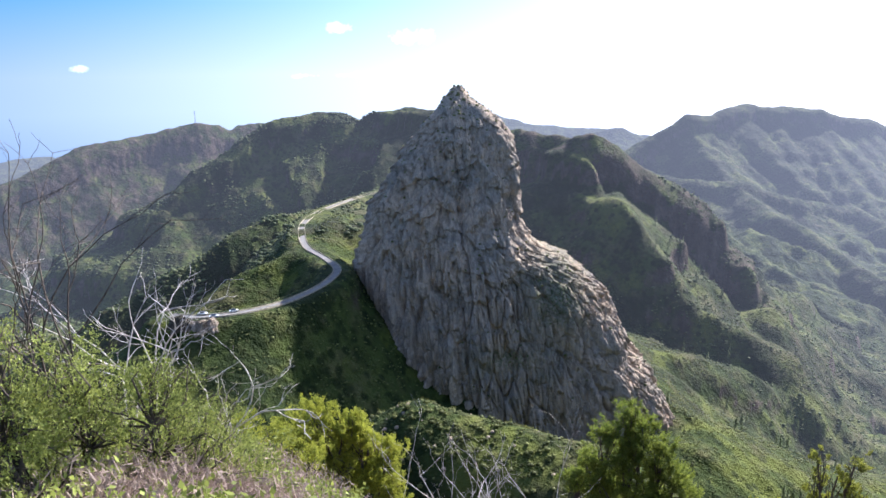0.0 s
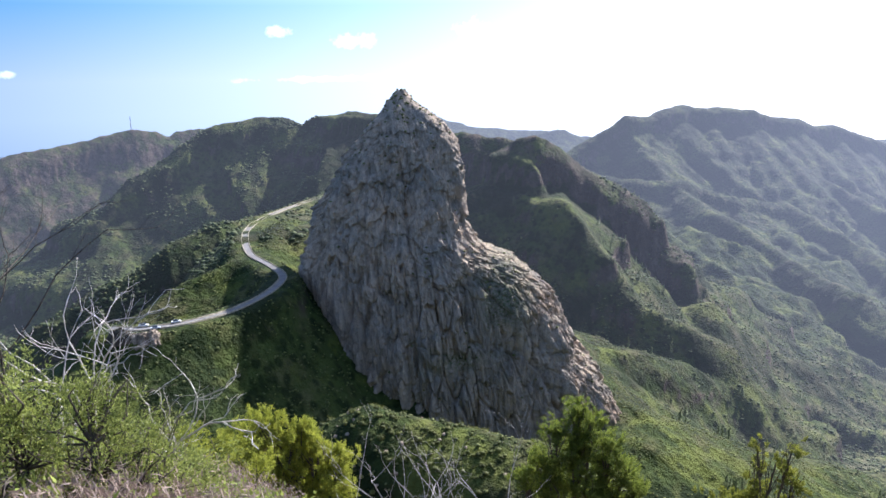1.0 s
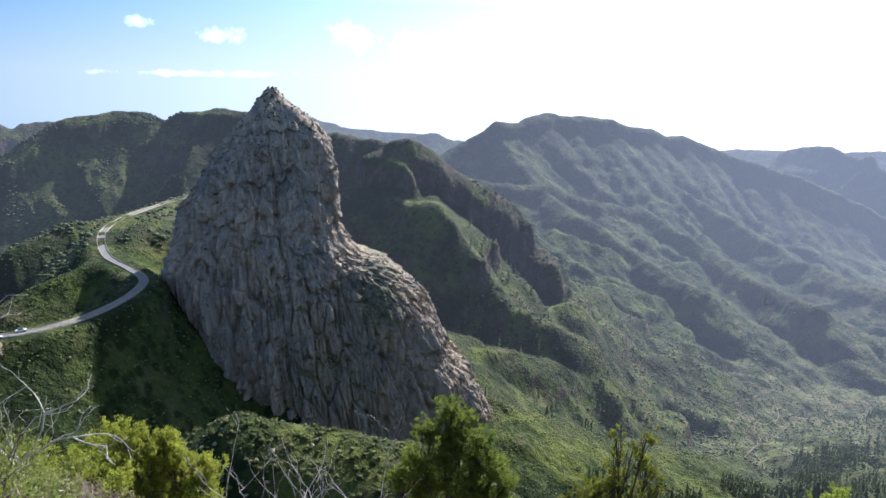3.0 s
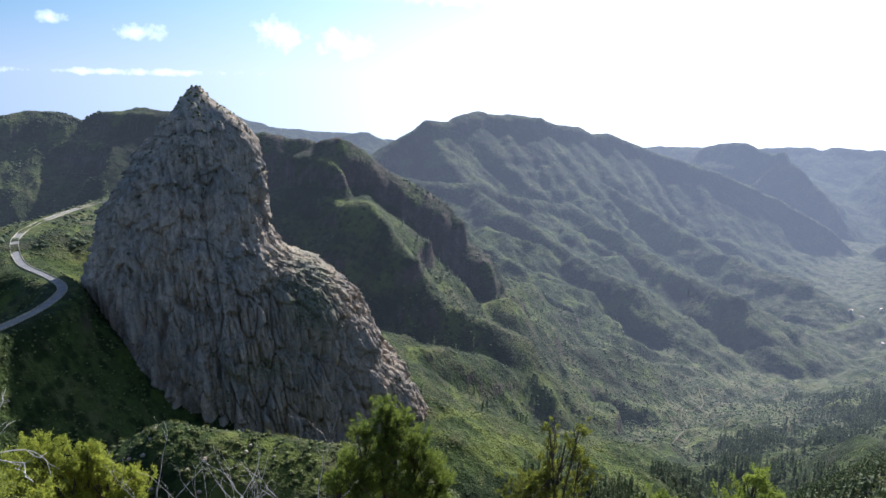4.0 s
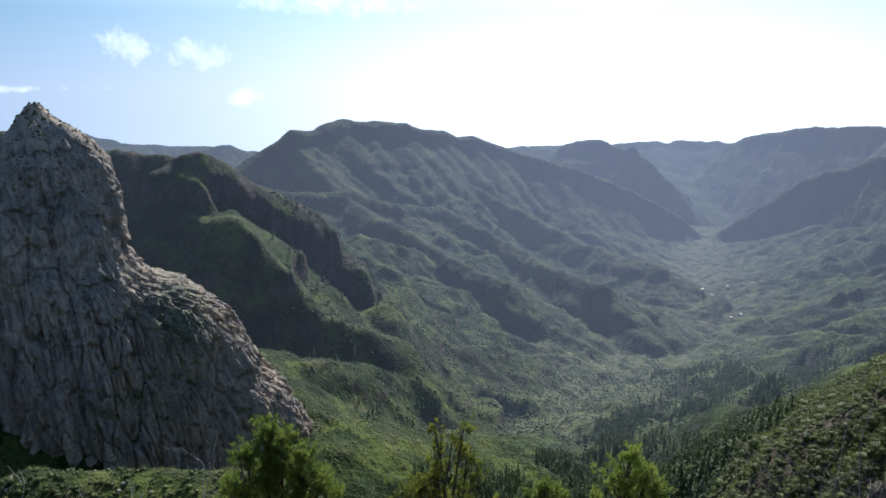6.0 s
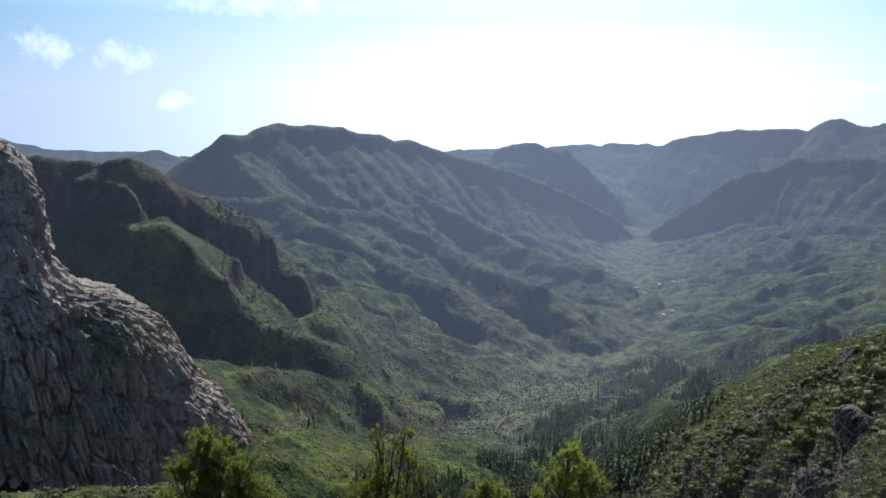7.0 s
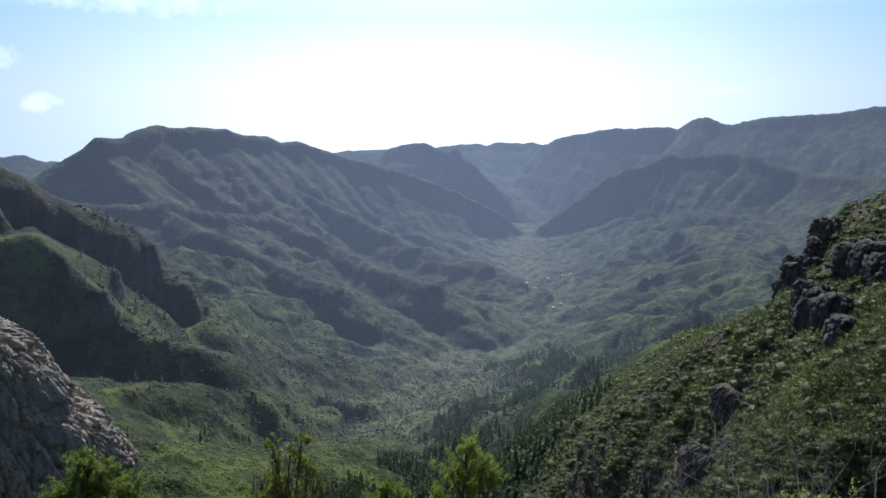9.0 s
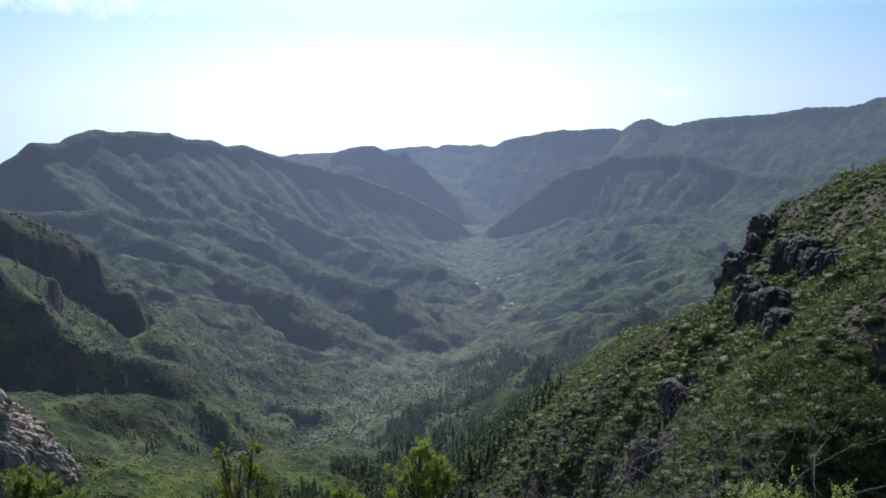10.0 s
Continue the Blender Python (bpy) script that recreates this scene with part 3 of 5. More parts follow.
def land_height(x, y):
    """The height of the ground, the share of bare rock and of dry terraces at places x, y."""
    z, rocky, pale = plain_height(x, y)
    inside = (x > EAST[0]) & (x < EAST[-1]) & (y > NORTH[0]) & (y < NORTH[-1])
    cut = np.where(inside, sampled(CUT, x, y), 0.0)
    # broken ground: small ribs and steps, strongest where the streams have cut
    far = np.hypot(x, y)
    rough = 1.8 * step(300, 600, far) + np.minimum(np.abs(cut), 22) * 0.10
    ribs = ridged(x / 34, y / 34, 83, 4) - 0.5
    folds = (ridged(x / 95, y / 95, 87, 3) - 0.5) * 7 * step(900, 1300, far) * step(0.5, 8, np.abs(cut))
    z = z + cut + folds
    # lava beds: benches and low bluffs that come and go along the slopes
    bed = (z + 30 * fbm(x / 420, y / 420, 95, 3)) / 44
    bed = bed - np.floor(bed)
    off = step(14, 60, along(ROAD, x, y)[0])
    bluff = off * step(0.0, 0.24, fbm(x / 170, y / 170, 97, 3)) * step(480, 580, far) * (0.35 + 0.65 * step(1500, 1000, far))
    z = z + 44 * 0.72 * bluff * (step(0.62, 0.88, bed + 0.10 * ridged(x / 22, y / 22, 99, 2)) - bed)
    lumps = off * (ridged(x / 48, y / 48, 93, 4) - 0.55) * (4.5 + 3.5 * step(1200, 800, far)) * step(480, 560, far)
    return z + rough * ribs + lumps, rocky, pale


def flag_haze(me, x, y):
    """Stores the painted haze of each place: its share grows with distance, its glow is brighter towards the sun."""
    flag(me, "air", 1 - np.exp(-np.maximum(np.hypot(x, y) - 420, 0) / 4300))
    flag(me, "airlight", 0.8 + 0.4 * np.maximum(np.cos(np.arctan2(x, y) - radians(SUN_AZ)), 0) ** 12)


def land_sheet(name, angles, radii, height):
    a, r = np.meshgrid(np.radians(angles), radii, indexing="ij")
    x, y = np.sin(a) * r, np.cos(a) * r
    z, rocky, pale = height(x, y)
    me = mesh_from(name, np.stack([x, y, z], -1).reshape(-1, 3), grid_faces(len(angles), len(radii)))
    flag(me, "rocky", rocky.ravel())
    flag(me, "pale", pale.ravel())
    # soil with painted shade: full on the bank, most on the near hillside
    flag(me, "soil_shade", np.maximum(step(22, 12, r.ravel()), 0.8 * step(230, 150, r.ravel())))
    flag(me, "turf", step(420, 260, r.ravel()))
    flag_haze(me, x.ravel(), y.ravel())
    return me


def joined_radii(*spans):
    out = []
    for a, b, n in spans:
        out += list(np.geomspace(a, b, n, endpoint=False))
    return np.array(out + [spans[-1][1]])


LAND_ANGLES = np.concatenate([np.arange(-36, 86, 0.115), np.arange(86, 324.1, 4)])
LAND_RADII = joined_radii((0.05, 0.6, 4), (0.6, 60, 60), (60, 250, 70), (250, 500, 95))
ground_mesh = land_sheet("ground", LAND_ANGLES, LAND_RADII, land_height)
smooth(ground_mesh)
ground_mesh.materials.append(GROUND)
ground = tagged(new("ground", ground_mesh), "green scrub slopes, brown rock bands and a dry valley floor", "mountain slope", kind="structure")


def far_height(x, y):
    z = np.full(np.shape(x), -640.0)
    raise_crests(z, x, y, FAR_CRESTS, 40, 12)
    z = z + (ridged(x / 150, y / 150, 91, 4) - 0.5) * 26 * step(-150, -260, z)
    bed = (z + 40 * fbm(x / 500, y / 500, 95, 3)) / 70
    bed = bed - np.floor(bed)
    z = z + 70 * 0.25 * step(-0.1, 0.2, fbm(x / 260, y / 260, 98, 3)) * (step(0.6, 0.9, bed) - bed)
    return z, np.zeros_like(z), np.zeros_like(z)


# the far ridges' blue haze is emission in their material
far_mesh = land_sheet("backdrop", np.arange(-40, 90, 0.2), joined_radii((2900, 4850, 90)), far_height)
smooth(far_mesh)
far_mesh.materials.append(HAZED_GROUND)
tagged(new("backdrop", far_mesh), "mountain ridges far down the valley with painted blue haze", "far mountains", kind="structure")
# these slopes carry the painted haze too, growing from 500 m outwards
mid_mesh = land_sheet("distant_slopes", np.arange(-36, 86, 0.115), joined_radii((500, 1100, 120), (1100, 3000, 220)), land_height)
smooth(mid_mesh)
mid_mesh.materials.append(HAZED_GROUND)
tagged(new("backdrop", mid_mesh), "green and grey mountain slopes across the valley with painted haze", "distant slopes", kind="structure")

# the sea, far below; the haze before its horizon is emission on the sheet
sea_angles = np.radians(np.arange(-60, 111, 3))
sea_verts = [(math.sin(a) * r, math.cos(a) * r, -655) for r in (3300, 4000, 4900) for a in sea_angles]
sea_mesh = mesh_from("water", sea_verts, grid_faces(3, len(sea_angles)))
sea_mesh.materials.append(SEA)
tagged(new("water", sea_mesh), "pale blue sea under the horizon, its haze painted as a glow", "sea", kind="structure")


# ---- the crag ----
# height, left and right edge across the view, at the depth of its axis
CRAG_SHAPE = [(-8, 9, 12), (-15, 1, 18), (-22, -4, 27), (-28, -10, 34), (-36, -15, 37), (-46, -23, 39), (-56, -30, 42), (-69, -36, 44), (-82, -41, 44),
              (-93, -44, 49), (-100, -47, 55), (-107, -49, 68), (-114, -49, 80), (-121, -48, 89), (-132, -47, 97), (-147, -45, 104), (-161, -44, 111),
              (-177, -43, 123), (-192, -42, 132), (-211, -41, 138), (-245, -42, 150)]


def blocks(x, y, z, seed):
    """A random level for each cell of a jittered lattice, 0 to 1, and the nearness to the cell's edge."""
    i, j, k = np.floor(x).astype(int), np.floor(y).astype(int), np.floor(z).astype(int)
    first, second, level = np.full(x.shape, 9.0), np.full(x.shape, 9.0), np.zeros(x.shape)
    for a in (-1, 0, 1):
        for b in (-1, 0, 1):
            for c in (-1, 0, 1):
                h = lattice(i + a + seed, j + b, k + c)
                g = GRADS[h] * 0.45 + 0.5
                d = np.sqrt((x - i - a - g[..., 0]) ** 2 + (y - j - b - g[..., 1]) ** 2 + (z - k - c - g[..., 2]) ** 2)
                nearer = d < first
                second = np.where(nearer, first, np.minimum(second, d))
                level = np.where(nearer, (h % 97) / 97, level)
                first = np.where(nearer, d, first)
    return level, second - first


def crag_mesh():
    shape = np.array(CRAG_SHAPE, float)[::-1]
    zs = np.linspace(-236, -8.5, 430)
    left, right = np.interp(zs, shape[:, 0], shape[:, 1]), np.interp(zs, shape[:, 0], shape[:, 2])
    fine = np.arange(165, 385, 0.36)
    angles = np.radians(np.concatenate([fine, np.arange(390, 520, 3.0)]))
    a, z = np.meshgrid(angles, zs)
    cx, hx = ((left + right) / 2)[:, None], ((right - left) / 2)[:, None]
    hy = np.interp(z, [-240, -160, -120, -80, -40, -20, -8], [60, 52, 47, 38, 26, 15, 5])
    cy = 415 + 0.10 * (z + 100)
    # rounded box section, turned so that an edge faces the camera's right
    p = 3.2
    c, s = np.cos(a), np.sin(a)
    k = (np.abs(c) ** p + np.abs(s) ** p) ** (-1 / p)
    ux, uy = c * k, s * k
    X, Y = cx + ux * hx, cy + uy * hy
    lean = (z + 120) * 0.10
    warp = 2.0 * fbm(X / 26, Y / 26, z / 160, 3)
    gx, gy = X + lean + warp, Y + warp
    # tall rounded columns parted by narrow clefts below, broken blocks above
    low = step(-88, -128, z + 10 * fbm(X / 30, Y / 30, 7, 2))
    flute = ridged(gx / 21, gy / 21, z / 200, 2)
    coarse, gap1 = blocks(gx / 7.5, gy / 7.5, 0.5 + z / 700, 3)
    mid_col, gap3 = blocks(gx / 3.3, gy / 3.3, 0.5 + z / 190, 21)
    small, gap2 = blocks(gx / 2.6, gy / 2.6, z / 5.0, 11)
    block = fbm(X / 5, Y / 5, z / 7, 4)
    big = fbm(X / 40, Y / 40, z / 60, 3)
    ledge = z / 27 + 1.6 * fbm(X / 26, Y / 26, z / 60, 3)
    ledge = ledge - np.floor(ledge)
    body = step(-14, -45, z)
    split, gap4 = blocks((gx + 0.03 * z) / 1.6, (gy - 0.02 * z) / 1.6, z / 60, 41)
    pillar = (coarse - 0.5) * 4.0 - 2.2 * step(0.12, 0.0, gap1) + (mid_col - 0.5) * 2.6 - 1.3 * step(0.14, 0.0, gap3) + (split - 0.5) * 1.3 - 0.6 * step(0.2, 0.0, gap4)
    rugged = fbm(X / 9, Y / 9, z / 11, 5, 0.62)
    broken = (coarse - 0.5) * 1.6 + (mid_col - 0.5) * 1.0 + (small - 0.5) * 0.9 + rugged * 3.0
    out = (big * 6.5 + (0.45 - flute ** 1.5) * 4.0 + (0.3 + 0.7 * low) * pillar + (1 - 0.85 * low) * broken + (small - 0.5) * 0.3 + block * 0.35
           + (0.5 - ledge) * (2.2 - 1.5 * low)) * (0.25 + 0.75 * body)
    x = cx + ux * hx + c * out
    y = cy + uy * hy + s * out
    # the edges keep the outline
    zz = z + block * 0.7
    rows, cols = a.shape
    verts = np.stack([x, y, zz], -1).reshape(-1, 3)
    faces = grid_faces(rows, cols, True)
    verts = np.vstack([verts, [[10.5, 424, -6.5]]])
    me = mesh_from("crag", verts, faces)
    green = np.exp(-((x - 62) / 16) ** 2 - ((z + 122) / 18) ** 2) * 1.0 + np.exp(-((x - 34) / 20) ** 2 - ((z + 152) / 6) ** 2) * 0.8
    flag(me, "green", np.append(green.ravel(), 0))
    return me


crag_me = crag_mesh()
crag_me.materials.append(CRAG)
tagged(new("volcanic_crag", crag_me), "tall grey columnar volcanic rock tower on the saddle", "rock tower", kind="structure")


# ---- the road ----
def ribbon(line, width, lift, cut=6.0):
    pts = [Vector(p) for p in line]
    dense = []
    for i in range(len(pts) - 1):
        p0, p1, p2, p3 = pts[max(i - 1, 0)], pts[i], pts[i + 1], pts[min(i + 2, len(pts) - 1)]
        n = max(2, int((p2 - p1).length / cut))
        for k in range(n):
            t = k / n
            dense.append(0.5 * (2 * p1 + (p2 - p0) * t + (2 * p0 - 5 * p1 + 4 * p2 - p3) * t * t + (3 * p1 - p0 - 3 * p2 + p3) * t ** 3))
    dense.append(pts[-1])
    verts = []
    for i, p in enumerate(dense):
        way = (dense[min(i + 1, len(dense) - 1)] - dense[max(i - 1, 0)]).normalized()
        across = Vector((way.y, -way.x, 0)) * width / 2
        verts += [p - across + Vector((0, 0, lift)), p + across + Vector((0, 0, lift))]
    return dense, verts


# ---- the road, its edge walls and the lay-by ----
def asphalt_material():
    m, n, l, b = shader("worn_asphalt", 0.9, 0.2)
    pos, _ = stretched(n, l, 1, 1, 1)
    t, f = texture(n, l, 0.25, 5, 0.6, pos), texture(n, l, 2.0, 4, 0.6, pos)
    c = ramp(n, l, t.outputs[0], [(0.3, (0.11, 0.106, 0.098)), (0.7, (0.19, 0.18, 0.165))])
    l.new(mix(n, l, 0.4, c, ramp(n, l, f.outputs[0], [(0.3, (0.7, 0.7, 0.7)), (0.7, (1.2, 1.2, 1.2))]), "MULTIPLY"), b.inputs["Base Color"])
    return m


def stone_material():
    m, n, l, b = shader("pale_road_edge", 0.95, 0.1)
    pos, _ = stretched(n, l, 1, 1, 1)
    t = texture(n, l, 0.8, 6, 0.7, pos)
    l.new(ramp(n, l, t.outputs[0], [(0.35, (0.12, 0.11, 0.075)), (0.65, (0.34, 0.30, 0.22))]), b.inputs["Base Color"])
    bump(n, l, b, t.outputs[0], 0.6, 0.3)
    return m


ASPHALT, EDGE = asphalt_material(), stone_material()
road_line, road_verts = ribbon(ROAD, 3.4, 0.25)
road_mesh = mesh_from("road", road_verts, [(2 * i, 2 * i + 1, 2 * i + 3, 2 * i + 2) for i in range(len(road_line) - 1)])
road_mesh.materials.append(ASPHALT)
tagged(new("road", road_mesh), "pale grey winding mountain road", "road", kind="structure")


def edge_wall(side, label):
    """A low rough wall and gravel verge along one side of the road."""
    verts = []
    for i, p in enumerate(road_line):
        way = (road_line[min(i + 1, len(road_line) - 1)] - road_line[max(i - 1, 0)]).normalized()
        across = Vector((way.y, -way.x, 0)) * side
        h = 0.5 + 0.25 * noise.noise(p * 0.2)
        verge = 0.45 + 0.4 * noise.noise(p * 0.05 + Vector((side * 9, 0, 0)))
        for off, up in ((1.68, 0.22), (1.7 + verge, 0.22), (1.7 + verge, 0.22 + h), (2.0 + verge, 0.22 + h), (2.05 + verge, -1.2)):
            verts.append(p + across * off + Vector((0, 0, up)))
    me = mesh_from("road_edge", verts, grid_faces(len(road_line), 5))
    me.materials.append(EDGE)
    return tagged(new("trim", me), label, "road wall", kind="structure")


edge_wall(-1, "pale gravel verge and low stone wall beside the road")
edge_wall(1, "pale gravel verge and low stone wall beside the road")


# ---- plants ----
def leaf_material(name, dark, light, through=0.4, distant=False):
    m, n, l, b = shader(name, 0.7, 0.25)
    pos, g = stretched(n, l, 1, 1, 1)
    t = texture(n, l, 1.1, 3, 0.6, pos)
    wide = texture(n, l, 0.16, 3, 0.6, pos)
    both = calc(n, l, "ADD", calc(n, l, "MULTIPLY", g.outputs["Random Per Island"], 0.3), calc(n, l, "MULTIPLY", t.outputs[0], 0.4))
    both = calc(n, l, "ADD", both, calc(n, l, "MULTIPLY", wide.outputs[0], 0.5))
    colour = ramp(n, l, both, [(0.3, dark), (0.85, light)])
    l.new(colour, b.inputs["Base Color"])
    tr = n.new("ShaderNodeBsdfTranslucent")
    l.new(colour, tr.inputs["Color"])
    mx = n.new("ShaderNodeMixShader")
    mx.inputs[0].default_value = through
    l.new(b.outputs[0], mx.inputs[1])
    l.new(tr.outputs[0], mx.inputs[2])
    l.new(mx.outputs[0], n["Material Output"].inputs["Surface"])
    # far plants get the same emissive haze as the land under them
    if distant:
        haze_painted(n, l, mx.outputs[0], HAZE_GLOW)
    return m


def bark_material(name, dark, light):
    m, n, l, b = shader(name, 0.85, 0.15)
    pos, g = stretched(n, l, 12, 12, 4)
    t = texture(n, l, 1.0, 5, 0.65, pos)
    l.new(ramp(n, l, t.outputs[0], [(0.3, dark), (0.7, light)]), b.inputs["Base Color"])
    bump(n, l, b, t.outputs[0], 0.5, 0.01)
    return m


HEATH = leaf_material("heath_leaves", (0.05, 0.075, 0.014), (0.30, 0.35, 0.055), 0.55)
OLIVE = leaf_material("golden_heath_leaves", (0.07, 0.10, 0.014), (0.42, 0.43, 0.055), 0.6)
BROOM = leaf_material("bright_scrub_leaves", (0.028, 0.04, 0.010), (0.40, 0.45, 0.10), 0.42)
HILL_LEAF = leaf_material("lush_hillside_leaves", (0.017, 0.024, 0.008), (0.165, 0.18, 0.046), 0.40)
# the next three leaf materials have haze painted in with distance
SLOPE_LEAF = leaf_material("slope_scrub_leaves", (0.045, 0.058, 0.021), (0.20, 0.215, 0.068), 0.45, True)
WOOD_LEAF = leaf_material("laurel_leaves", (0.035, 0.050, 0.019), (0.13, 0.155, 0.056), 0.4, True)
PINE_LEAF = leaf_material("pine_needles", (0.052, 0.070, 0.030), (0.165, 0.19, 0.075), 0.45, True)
DRY = leaf_material("dry_brush_twigs", (0.15, 0.10, 0.078), (0.42, 0.33, 0.26), 0.25)
SPARSE = leaf_material("thin_heath_leaves", (0.06, 0.075, 0.012), (0.33, 0.34, 0.05), 0.5)
BARK = bark_material("dark_bark", (0.03, 0.024, 0.018), (0.13, 0.105, 0.08))
TWIG = bark_material("weathered_brown_twigs", (0.09, 0.072, 0.058), (0.27, 0.23, 0.19))
DEAD = bark_material("bleached_dead_wood", (0.22, 0.195, 0.165), (0.60, 0.55, 0.49))


def unit(v):
    return v / np.maximum(np.linalg.norm(v, axis=-1, keepdims=True), 1e-9)


def grow(rng, base, way, length, radius, levels, forks=3, spread=0.6, up=0.25, bend=0.25, keep=0.72):
    """A branching skeleton: rows of (start, end, start radius, end radius), and its tips as (place, direction)."""
    rows, tips = [], []

    def limb(p, d, long, rad, level):
        steps = 3
        for k in range(steps):
            d = unit(d + rng.normal(0, bend, 3) + np.array([0, 0, up * 0.3]))
            q = p + d * long / steps
            r2 = rad * (1 - 0.3 / steps * (k + 1))
            rows.append((p, q, rad * (1 - 0.3 / steps * k), r2))
            p = q
            if level > 0 and k < steps - 1 and rng.random() < 0.45:
                limb(p, unit(d + rng.normal(0, spread, 3) + np.array([0, 0, up])), long * keep * rng.uniform(0.5, 0.9), r2 * 0.55, level - 1)
        if level == 0:
            tips.append((p, d))
            return
        for _ in range(forks if rng.random() < 0.7 else forks - 1):
            limb(p, unit(d + rng.normal(0, spread, 3) + np.array([0, 0, up])), long * keep * rng.uniform(0.7, 1.15), rad * 0.62, level - 1)

    limb(np.array(base, float), unit(np.array(way, float)), length, radius, levels)
    return rows, tips


def tubes(rows, sides=5):
    """Tapered tubes round the rows of a skeleton, as vertices and faces."""
    p0, p1 = np.array([r[0] for r in rows]), np.array([r[1] for r in rows])
    r0, r1 = np.array([r[2] for r in rows]), np.array([r[3] for r in rows])
    d = unit(p1 - p0)
    side = unit(np.cross(d, np.where(np.abs(d[:, 2:3]) < 0.9, [[0, 0, 1.0]], [[1.0, 0, 0]])))
    other = np.cross(d, side)
    ang = np.arange(sides) * 2 * math.pi / sides
    ring = side[:, None] * np.cos(ang)[None, :, None] + other[:, None] * np.sin(ang)[None, :, None]
    verts = np.concatenate([p0[:, None] + ring * r0[:, None, None], p1[:, None] + ring * r1[:, None, None]], 1)
    n = np.arange(len(rows))[:, None] * 2 * sides
    k = np.arange(sides)[None]
    faces = np.stack([n + k, n + (k + 1) % sides, n + sides + (k + 1) % sides, n + sides + k], -1)
    return verts.reshape(-1, 3), faces.reshape(-1, 4)


def tufts(rng, tips, count, reach, length, width, flare=0.8):
    """Small narrow leaves round the last stretch of each tip, as vertices and triangles."""
    p = np.repeat(np.array([t[0] for t in tips]), count, 0)
    d = np.repeat(np.array([t[1] for t in tips]), count, 0)
    m = len(p)
    p = p - d * (rng.random((m, 1)) ** 0.7) * reach + rng.normal(0, reach * 0.16, (m, 3))
    way = unit(d + rng.normal(0, flare, (m, 3)) + [0, 0, 0.25])
    side = unit(np.cross(way, rng.normal(0, 1, (m, 3)))) * width * rng.uniform(0.6, 1.3, (m, 1))
    tip = p + way * length * rng.uniform(0.6, 1.4, (m, 1))
    mid = p + way * length * 0.35
    verts = np.stack([p, mid + side, tip, mid - side], 1).reshape(-1, 3)
    return verts, np.arange(m * 4).reshape(-1, 4)


def dead_bush(name, label, base, height, spread_m, seed, stems=3, levels=4, thick=0.03, group="", lean=(0, 0), twist=0.32, wood=None):
    rng = np.random.RandomState(seed)
    root = new(name)
    root.location = base
    for _ in range(stems):
        a = rng.uniform(0, 2 * math.pi)
        out = rng.uniform(0.1, 0.9) * spread_m / height
        rows, tips = grow(rng, (0, 0, -0.1), (math.cos(a) * out + lean[0], math.sin(a) * out + lean[1], 1), height * 0.42, thick, levels, 2, 0.5, 0.1, twist, 0.7)
        part("stem", smooth(mesh_from("stem", *tubes(rows))), wood or DEAD, root)
    return tagged(root, label, "dead shrub", group)


def ground_at(x, y):
    return float(land_height(np.array([float(x)]), np.array([float(y)]))[0][0])


def at(az, r):
    x, y = r * math.sin(radians(az)), r * math.cos(radians(az))
    return Vector((x, y, ground_at(x, y)))


def blob(rng, rough=0.25):
    bm = bmesh.new()
    bmesh.ops.create_icosphere(bm, subdivisions=1, radius=1)
    v = np.array([x.co for x in bm.verts])
    f = np.array([[q.index for q in x.verts] for x in bm.faces])
    bm.free()
    v = v * (1 + rng.uniform(-rough, rough, (len(v), 1)))
    v[:, 2] = v[:, 2] * 0.6 + 0.2
    return v, f


def leaf_ball(rng, count, size):
    """A shrub seen from some way off: leaf sprays over a rounded crown."""
    d = unit(rng.normal(0, 1, (count, 3)))
    d[:, 2] = np.abs(d[:, 2]) * 1.1 - 0.25
    p = d * rng.uniform(0.6, 1.05, (count, 1)) * (1 + 0.25 * np.sin(d[:, :1] * 5 + d[:, 1:2] * 4))
    way = unit(d + rng.normal(0, 0.6, (count, 3)) + [0, 0, 0.3])
    side = unit(np.cross(way, rng.normal(0, 1, (count, 3)))) * size * 0.55
    v = np.stack([p - side, p + side, p + way * size * 1.5], 1).reshape(-1, 3)
    v[:, 2] = v[:, 2] * 0.8 + 0.3
    core, faces = blob(rng, 0.2)
    return np.vstack([v, core * 0.74]), np.vstack([np.arange(count * 3).reshape(-1, 3), faces + count * 3])


def conifer(rng, tiers=6, sides=5):
    """A pine, 1 high: ragged tiers of drooping boughs, fullest low down, on a thin trunk. Returns trunk and crown."""
    trunk = tubes([(np.array([0, 0, -0.05]), np.array([0, 0, 0.9]), 0.018, 0.006)], 5)
    verts, faces = [], []
    slim = rng.uniform(0.75, 1.2)
    for k in range(tiers):
        t = k / (tiers - 1)
        z = 0.16 + 0.70 * t
        r = slim * 0.185 * (1 - 0.72 * t ** 1.4) * rng.uniform(0.75, 1.2)
        shift = rng.normal(0, 0.022, 2)
        base = len(verts)
        verts.append((shift[0], shift[1], z + 0.14 + 0.03 * rng.random()))
        for s in range(sides * 2):
            a = s * math.pi / sides + rng.uniform(-0.25, 0.25)
            q = r * (1 if s % 2 else 0.62) * rng.uniform(0.7, 1.3)
            verts.append((math.cos(a) * q + shift[0], math.sin(a) * q + shift[1], z + rng.uniform(-0.05, 0.04)))
        faces += [(base, base + 1 + s, base + 1 + (s + 1) % (sides * 2)) for s in range(sides * 2)]
    return trunk, (np.array(verts), np.array(faces))


